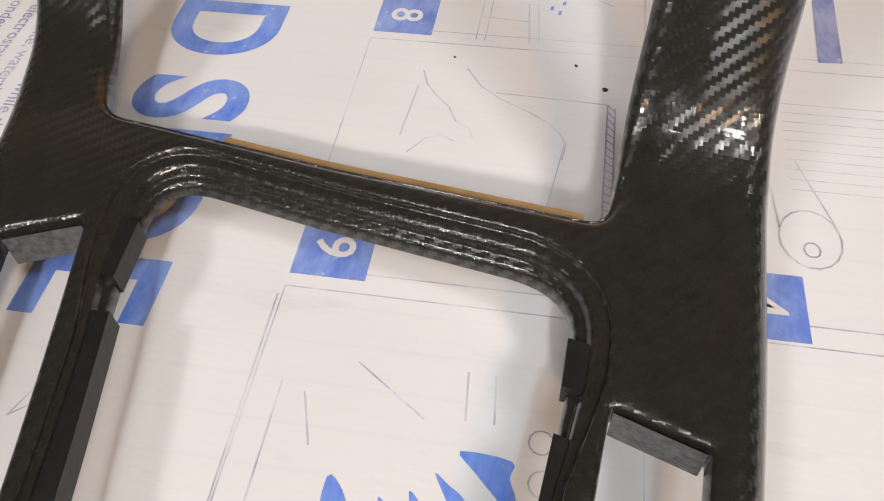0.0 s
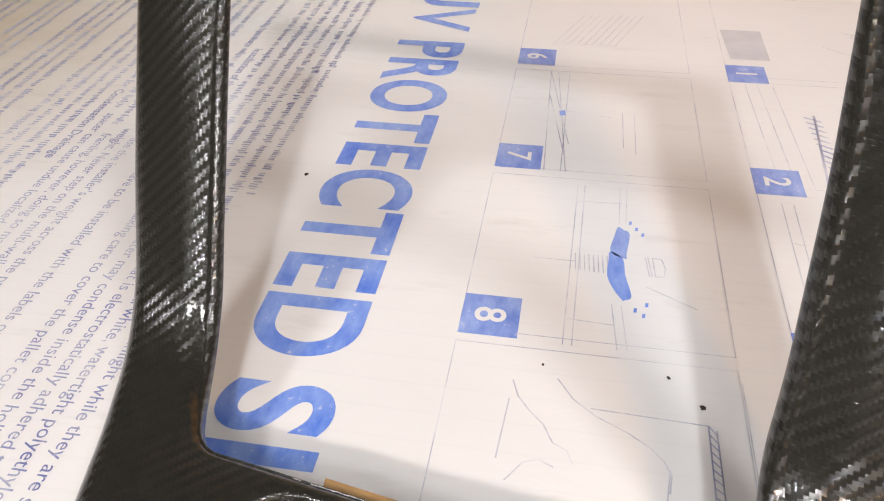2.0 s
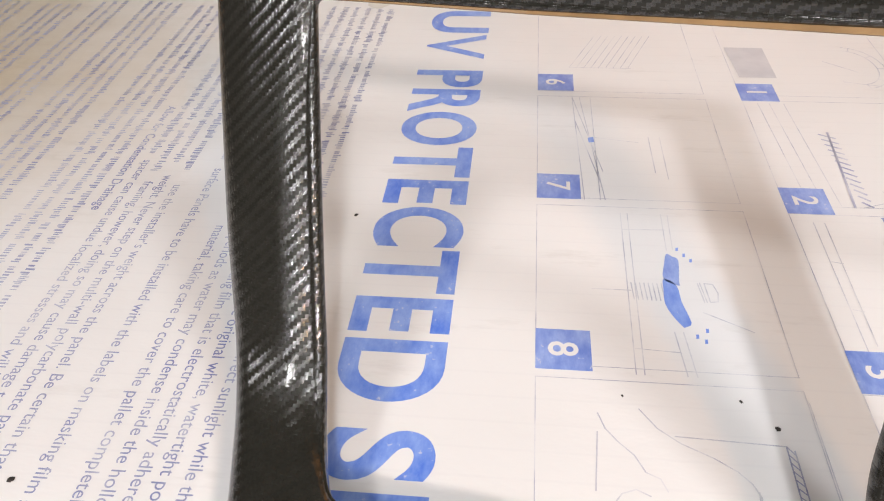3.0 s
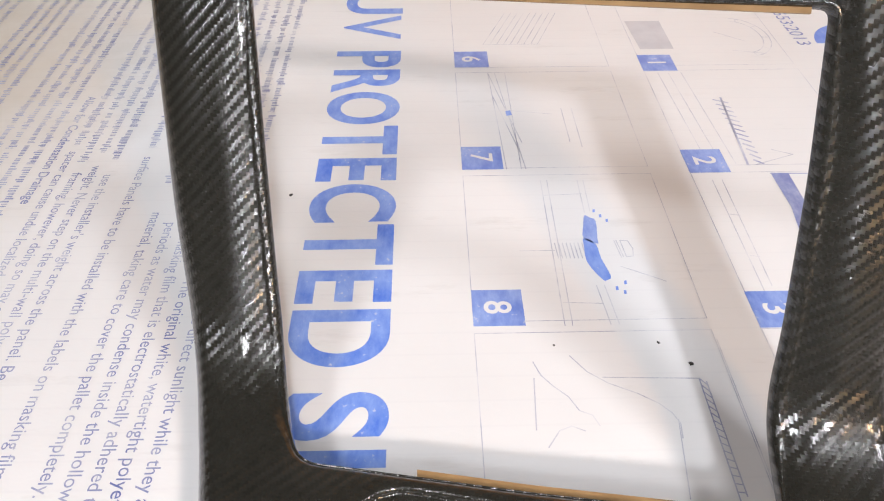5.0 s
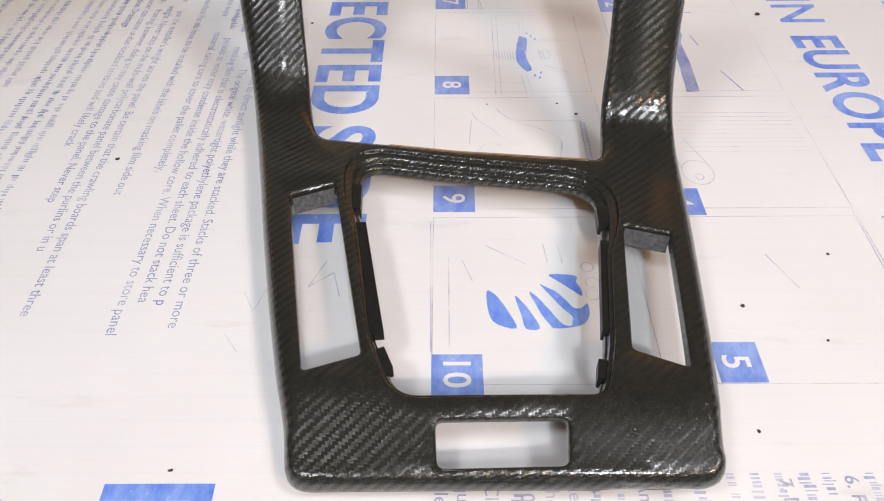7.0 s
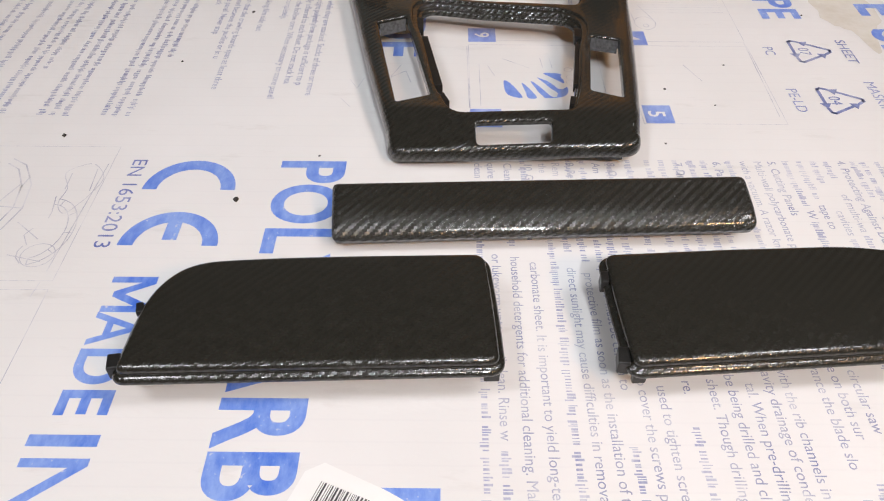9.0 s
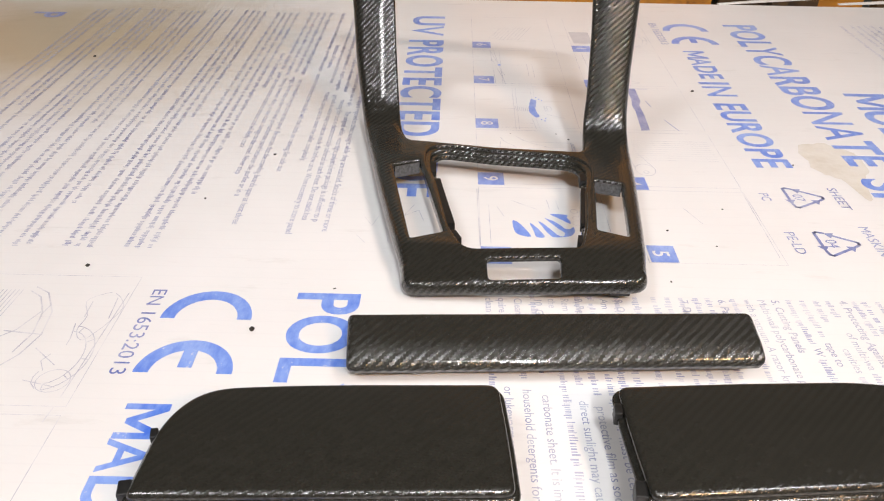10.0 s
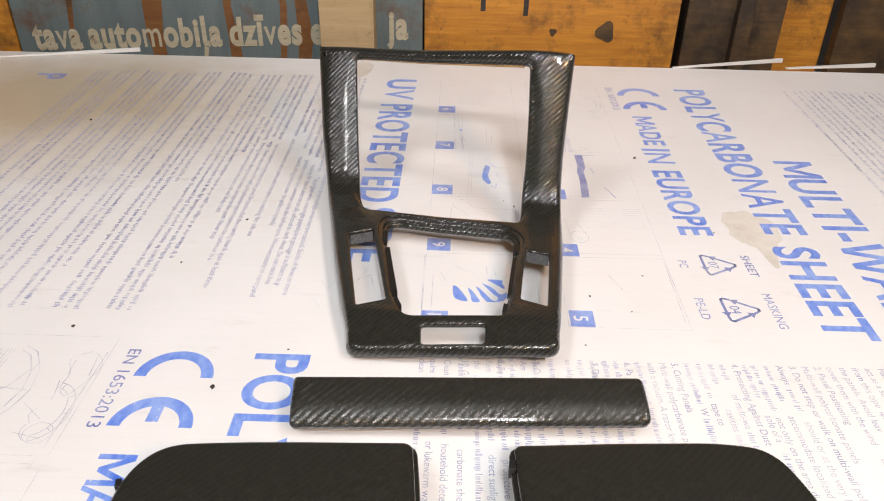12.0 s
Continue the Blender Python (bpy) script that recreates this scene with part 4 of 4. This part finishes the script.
def console():
    th = holder("console_trim", "glossy black carbon-fibre car console trim frame bent upright, lying on the printed sheet", "car trim")
    bm = bmesh.new()
    out = dense(round_corners(OUTLINE, OUT_R, 6), 0.008)
    steps = [(0.0008, -0.0092), (0.0, -0.0078), (0.0004, -0.0058), (0.0016, -0.0032), (0.0034, -0.0013), (0.0052, -0.0004), (0.0072, 0.0)]
    _, inner = rings(bm, out, steps, [0.6 if p.y < 0.003 else 1.0 for p in out])
    edges = loop_edges(inner)
    rim = [(0.0032, 0.0), (0.0026, -0.00025), (0.0019, -0.0008), (0.0013, -0.0015), (0.00095, -0.0020), (0.0008, -0.0020), (0.00065, -0.0017), (0.00045, -0.0018), (0.0002, -0.0026), (0.0, -0.0040), (0.0, -0.0056)]
    thin = [(0.0014, 0.0), (0.0004, -0.0005), (0.0, -0.0016), (0.0, -0.0070)]
    frame = dense(round_corners(OPENING, OPEN_R, 5), 0.008)
    edges += hole(bm, frame, rim, [1.0 + float(np.interp(p.y, (0.172, 0.20, 0.29, 0.316), (0.0, 3.6, 3.6, 0.9))) for p in frame])
    ring = dense(round_corners(SHIFTER, SHIFT_R, 8), 0.006)
    wide = [0.42 + 0.58 * min(1.0, max(0.0, (p.y - 0.10) / 0.03)) for p in ring]
    step = [(0.0090, 0.0), (0.0085, -0.0001), (0.0081, -0.0004), (0.0078, -0.0010), (0.0076, -0.0017), (0.0073, -0.0019), (0.0070, -0.00195), (0.0048, -0.0021), (0.0044, -0.0023),
            (0.0039, -0.0028), (0.0034, -0.0037), (0.0031, -0.0047), (0.0028, -0.0050), (0.0025, -0.0051), (0.0015, -0.0053), (0.0010, -0.0056), (0.0005, -0.0062), (0.0001, -0.0074), (0.0, -0.0095)]
    edges += hole(bm, ring, step, wide)
    edges += hole(bm, dense(round_corners(SLOT_L, (0.002, 0.002, 0.002, 0.002), 3), 0.012), thin)
    edges += hole(bm, dense(round_corners(SLOT_R, (0.002, 0.002, 0.002, 0.002), 3), 0.012), thin)
    edges += hole(bm, dense(round_corners(SLOT_F, (0.003, 0.003, 0.003, 0.003), 4), 0.012), thin[:3] + [(0.0, -0.0042)])
    bmesh.ops.triangle_fill(bm, use_beauty=True, use_dissolve=False, edges=edges)
    bend(bm)
    part("frame_body", bm, CARBON_FINE, th, "lacquered carbon-fibre frame with weave sparkling on its edges", smooth=True)

    def block(name, a0, a1, s0, s1, d0, d1, mat, label, bevel=0.0006):
        b = boxed(a0, a1, s0, s1, d0, d1, bevel=bevel)
        for v in b.verts:
            v.co = console_place(v.co.x, v.co.y, v.co.z)
        uv = b.loops.layers.uv.new("cloth")
        part(name, b, mat, th, label)

    # raw lips along the low and the high edge of the upper opening
    n = 18
    for a0, a1, s0, s1, d0, d1, rise in ((-0.064, 0.036, 0.1654, 0.1690, -0.0042, -0.0078, 0.0028), (-0.112, 0.046, 0.3204, 0.3222, -0.0034, -0.0044, 0.0)):
        bm = bmesh.new()
        rows = []
        for i in range(n + 1):
            a = a0 + i / n * (a1 - a0)
            rows.append([bm.verts.new(console_place(a, s + rise * i / n, d)) for s, d in ((s0, d0), (s1, d0), (s1, d1), (s0, d1))])
        for p, q in zip(rows, rows[1:]):
            for j in range(4):
                bm.faces.new((p[j], p[(j + 1) % 4], q[(j + 1) % 4], q[j]))
        for r in (rows[0], rows[-1]):
            bm.faces.new(r)
        bmesh.ops.recalc_face_normals(bm, faces=bm.faces[:])
        part("raw_lip", bm, TAN, th, "narrow tan unpainted lip")
    # grey inner walls at the far ends of the side slots
    for (a0, s0), (a1, s1) in (((-0.1080, 0.1182), (-0.0889, 0.1277)), ((0.0441, 0.1202), (0.0622, 0.1168))):
        bm = bmesh.new()
        rows = []
        for i in range(9):
            t = i / 8
            rows.append([bm.verts.new(console_place(a0 + (a1 - a0) * t, s0 + (s1 - s0) * t - 0.0006 - e, d)) for d, e in ((-0.0012, 0.0), (-0.0108, 0.0004), (-0.0108, -0.0002))])
        for p, q in zip(rows, rows[1:]):
            bm.faces.new((p[0], p[1], q[1], q[0]))
            bm.faces.new((p[1], p[2], q[2], q[1]))
        bmesh.ops.recalc_face_normals(bm, faces=bm.faces[:])
        part("slot_wall", bm, GREY_WALL, th, "rough silver-grey inner slot wall")
    # guide rails and clips round the shifter opening
    def rail(name, pts, width, d0, d1, mat=PLASTIC, label="black plastic guide rail"):
        bm = bmesh.new()
        (a0, s0), (a1, s1) = pts
        d = Vector((a1 - a0, s1 - s0)).normalized()
        nrm = Vector((-d.y, d.x)) * width / 2
        cs = []
        for k in range(7):
            t = k / 6
            c = Vector((a0 + (a1 - a0) * t, s0 + (s1 - s0) * t))
            cs.append([bm.verts.new(console_place(*(c + nrm * g), dd)) for g, dd in ((1, d0), (-1, d0), (-1, d1), (1, d1))])
        for p, q in zip(cs, cs[1:]):
            for j in range(4):
                bm.faces.new((p[j], p[(j + 1) % 4], q[(j + 1) % 4], q[j]))
        for r in (cs[0], cs[-1]):
            bm.faces.new(r)
        bmesh.ops.recalc_face_normals(bm, faces=bm.faces[:])
        part(name, bm, mat, th, label)

    rail("guide_rail", ((-0.0755, 0.1085), (-0.0640, 0.0485)), 0.0070, -0.0030, -0.0098)
    rail("guide_rail", ((0.0362, 0.1115), (0.0295, 0.0560)), 0.0070, -0.0030, -0.0098)
    for pts in (((-0.0784, 0.134), (-0.0778, 0.1175)), ((-0.0622, 0.040), (-0.0582, 0.031)), ((0.0368, 0.136), (0.0362, 0.1235)), ((0.0250, 0.041), (0.0236, 0.032))):
        rail("clip", pts, 0.0050, -0.0030, -0.0098, label="small black plastic clip")
    for a in (-0.078, -0.070, 0.040, 0.046):
        rail("foot", ((a, -0.0085 + 0.045 * (a + 0.09)), (a + 0.006, -0.0085 + 0.045 * (a + 0.09))), 0.003, -0.010, -0.0128 - 0.05 * (a + 0.02), label="small black locating foot")


console()


# ---- the loose trims ----
def shell(bm, outline, height, fillet, lip=0.0):
    """A low hollow cap with a rounded upper edge over a closed outline."""
    if area_of(outline) < 0:
        outline = outline[::-1]
    h, f = height, fillet
    steps = [(0.0014, 0.0), (0.0006, h * 0.35)]
    if lip:
        steps += [(0.0003, h - f - 0.0064), (-0.0012, h - f - 0.0056), (-0.0021, h - f - 0.0044), (-0.0022, h - f - 0.0032), (-0.0014, h - f - 0.0021), (-0.0002, h - f - 0.0015), (0.0009, h - f - 0.0012), (0.0008, h - f - 0.0004)]
    else:
        steps += [(0.0, h - f - 0.0005)]
    for k in range(1, 6):
        t = k / 5 * math.pi / 2
        steps.append((f * (1 - math.cos(t)) + (0.0004 if lip else 0), h - f + f * math.sin(t)))
    _, last = rings(bm, outline, steps)
    bmesh.ops.triangle_fill(bm, use_beauty=True, use_dissolve=False, edges=loop_edges(last))
    bmesh.ops.recalc_face_normals(bm, faces=bm.faces[:])


def crown(bm, amount, axis_b, half):
    for v in bm.verts:
        if v.co.z > 0.006:
            v.co.z += amount * max(0.0, 1 - ((v.co.y - axis_b) / half) ** 2)


def legs(th, places, top):
    """Short mounting pegs under a trim, standing on the sheet."""
    for a, b in places:
        bm = boxed(a - 0.003, a + 0.003, b - 0.002, b + 0.002, 0.0004, top, bevel=0.0006)
        part("mounting_peg", bm, PLASTIC, th, "short black plastic mounting peg")


def strip():
    th = holder("trim_strip", "long narrow glossy carbon-fibre trim strip lying in front of the console trim", "car trim")
    bm = bmesh.new()
    pts = [(-0.1200, -0.0858), (0.1142, -0.0782), (0.1127, -0.0452), (-0.1226, -0.0502)]
    loop = dense(round_corners(pts, (0.004, 0.005, 0.005, 0.004), 5), 0.006)
    shell(bm, loop, 0.0102, 0.0040)
    for c in range(12):
        y = -0.0800 + 0.0027 * c
        bmesh.ops.bisect_plane(bm, geom=bm.verts[:] + bm.edges[:] + bm.faces[:], plane_co=(0, y, 0), plane_no=(-0.027, 1, 0), dist=1e-7)
    uv_from_plan(bm)
    for v in bm.verts:
        y = v.co.y - 0.027 * v.co.x + 0.0650
        up = min(1.0, v.co.z / 0.0102)
        v.co.z += 0.0072 + 0.0175 * (v.co.x + 0.12) + 0.0068 * (y + 0.017) / 0.034 - 0.0042 * up * (max(0.0, -0.001 - y) / 0.016) ** 2
    part("strip_face", bm, CARBON, th, "carbon-fibre weave under clear lacquer", smooth=True)
    legs(th, ((-0.105, -0.064), (-0.03, -0.062), (0.04, -0.060), (0.098, -0.058)), 0.017)


strip()


def panel(name, label, outline, radii, clips):
    th = holder(name, label, "car trim", "pair of handed trim panels")
    near = Vector((-0.0586, -0.4207))

    def drawn_in(q):
        return near + (Vector(q) - near) * 0.942

    def tilt(bm):
        for v in bm.verts:
            v.co.z += 0.0165 + 0.075 * (v.co.y + 0.185)

    outline = [drawn_in(q) for q in outline]
    bm = bmesh.new()
    loop = dense(round_corners(outline, radii, 8), 0.006)
    shell(bm, loop, 0.0125, 0.0034, lip=1)
    uv_from_plan(bm)
    tilt(bm)
    part("panel_face", bm, CARBON_DARK, th, "dark carbon-fibre cap with a double polished edge", smooth=True)
    for a, b, turn, sx, sy, z0, z1 in clips:
        a, b = drawn_in((a, b))
        b_ = boxed(-sx, sx, -sy, sy, z0, z1, bevel=0.0008)
        bmesh.ops.rotate(b_, verts=b_.verts[:], cent=(0, 0, 0), matrix=Matrix.Rotation(radians(turn), 3, "Z"))
        bmesh.ops.translate(b_, vec=(a, b, 0), verts=b_.verts[:])
        tilt(b_)
        part("clip", b_, PLASTIC, th, "small black plastic clip")
    c = sum(outline, Vector((0, 0))) / len(outline)
    legs(th, [(c.x + i, c.y + j) for i in (-0.05, 0.05) for j in (-0.012, 0.016)], 0.028)


panel("trim_panel", "black carbon-fibre trim panel with one rounded outer corner, lying flat",
      [(-0.2130, -0.1735), (-0.0300, -0.1665), (-0.0322, -0.1330), (-0.0362, -0.0974), (-0.1228, -0.1000), (-0.1560, -0.1018), (-0.1915, -0.1050), (-0.2085, -0.1260)],
      (0.005, 0.006, 0.02, 0.007, 0.02, 0.02, 0.016, 0.016),
      [(-0.2150, -0.1650, 10, 0.0030, 0.004, 0.001, 0.009), (-0.2105, -0.1340, 12, 0.0018, 0.003, 0.003, 0.010), (-0.0345, -0.1658, 2, 0.0036, 0.0016, -0.001, 0.005)])
panel("trim_panel", "black carbon-fibre trim panel mirrored to its twin, lying slightly turned",
      [(0.0318, -0.1672), (0.2095, -0.1530), (0.2065, -0.1310), (0.1915, -0.0940), (0.1590, -0.0892), (0.1230, -0.0910), (0.0930, -0.0925), (0.0262, -0.0972), (0.0278, -0.1280)],
      (0.006, 0.006, 0.014, 0.022, 0.02, 0.02, 0.02, 0.006, 0.02),
      [(0.0256, -0.1115, -4, 0.0020, 0.0035, 0.002, 0.010), (0.0290, -0.1590, -6, 0.0028, 0.0045, 0.001, 0.009), (0.0360, -0.1660, 4, 0.0032, 0.0016, -0.001, 0.005), (0.2085, -0.146, 0, 0.0025, 0.004, 0.001, 0.009)])


# ---- sticker, specks, loose edges ----
def sticker():
    th = holder("barcode_sticker", "white barcode sticker stuck on the printed sheet", "sticker")
    rot = radians(-22)

    def at(x, y):
        return (-0.0985 + x * math.cos(rot) - y * math.sin(rot), -0.2420 + x * math.sin(rot) + y * math.cos(rot))

    bm = bmesh.new()
    flat(bm, [at(-0.026, -0.020), at(0.028, -0.020), at(0.028, 0.0170), at(0.010, 0.0195), at(-0.020, 0.021), at(-0.026, 0.014)], 0.0006)
    r = bmesh.ops.extrude_face_region(bm, geom=bm.faces[:])
    bmesh.ops.translate(bm, vec=(0, 0, -0.00045), verts=[v for v in r["geom"] if isinstance(v, bmesh.types.BMVert)])
    bmesh.ops.recalc_face_normals(bm, faces=bm.faces[:])
    part("paper", bm, STICKER, th)
    x, dice = -0.017, random.Random(3)
    bm = bmesh.new()
    while x < 0.017:
        w = dice.choice((0.0003, 0.0003, 0.0006, 0.0009))
        flat(bm, [at(x, -0.004), at(x + w, -0.004), at(x + w, 0.0125), at(x, 0.0125)], 0.0008)
        x += w + dice.choice((0.0004, 0.0005, 0.0008))
    for k in range(12):
        flat(bm, [at(-0.020 + 0.0031 * k, -0.0085), at(-0.0185 + 0.0031 * k, -0.0085), at(-0.0185 + 0.0031 * k, -0.0058), at(-0.020 + 0.0031 * k, -0.0058)], 0.0008)
    part("barcode", bm, BARS, th, "thin black bars")


sticker()


def speck(a, b, r, seed):
    bm = bmesh.new()
    bmesh.ops.create_icosphere(bm, subdivisions=2, radius=r)
    dice = random.Random(seed)
    for v in bm.verts:
        v.co *= 0.6 + 0.7 * dice.random()
        v.co.z = max(v.co.z * 0.5, -r * 0.3)
        v.co.x *= 1.3
    bmesh.ops.rotate(bm, verts=bm.verts[:], cent=(0, 0, 0), matrix=Matrix.Rotation(dice.random() * 6, 3, "Z"))
    bmesh.ops.translate(bm, vec=(a, b, r * 0.35), verts=bm.verts[:])
    tagged(part("speck", bm, SPECK), "tiny dark speck of grit on the sheet", "grit", "specks on the sheet")


for i, (a, b, r) in enumerate(((-0.184, -0.0395, 0.0016), (-0.1278, 0.3502, 0.0008), (0.0422, 0.2370, 0.0009), (0.1850, 0.3590, 0.0016), (-0.2167, 0.1955, 0.0010), (-0.3105, 0.0240, 0.0013), (-0.4655, 0.4270, 0.0016),
                               (-0.010, 0.2480, 0.0005), (0.0320, 0.2485, 0.0006), (0.1480, 0.1180, 0.0007), (0.0980, 0.0850, 0.0009), (0.0860, 0.0200, 0.0007), (-0.1390, 0.0040, 0.0007), (0.1290, 0.0650, 0.0006), (-0.2560, 0.1180, 0.0008), (0.2310, 0.1960, 0.0007))):
    speck(a, b, r, i)


def loose_edges():
    for pts, label in ((((0.300, 0.674), (0.475, 0.716)), "bright white edge of a thin plastic offcut behind the sheet"),
                       (((0.470, 0.684), (0.610, 0.704)), "bright white edge of a narrow plastic offcut behind the sheet"),
                       (((-0.72, 0.640), (-0.50, 0.690)), "white edge of a thin plastic offcut beside the sheet")):
        (a0, b0), (a1, b1) = pts
        bm = bmesh.new()
        d = Vector((a1 - a0, b1 - b0)).normalized()
        nrm = Vector((-d.y, d.x))
        quad = [Vector((a0, b0)), Vector((a1, b1)), Vector((a1, b1)) + nrm * 0.004, Vector((a0, b0)) + nrm * 0.004]
        lo = [bm.verts.new((p.x, p.y, 0.0006)) for p in quad]
        hi = [bm.verts.new((p.x, p.y, 0.0022 + (0.004 if i in (1, 2) else 0))) for i, p in enumerate(quad)]
        bm.faces.new(lo[::-1]), bm.faces.new(hi)
        for i in range(4):
            j = (i + 1) % 4
            bm.faces.new((lo[i], lo[j], hi[j], hi[i]))
        tagged(part("plastic_offcut", bm, SHEET_EDGE), label, "offcut", "offcuts at the far edge")


loose_edges()
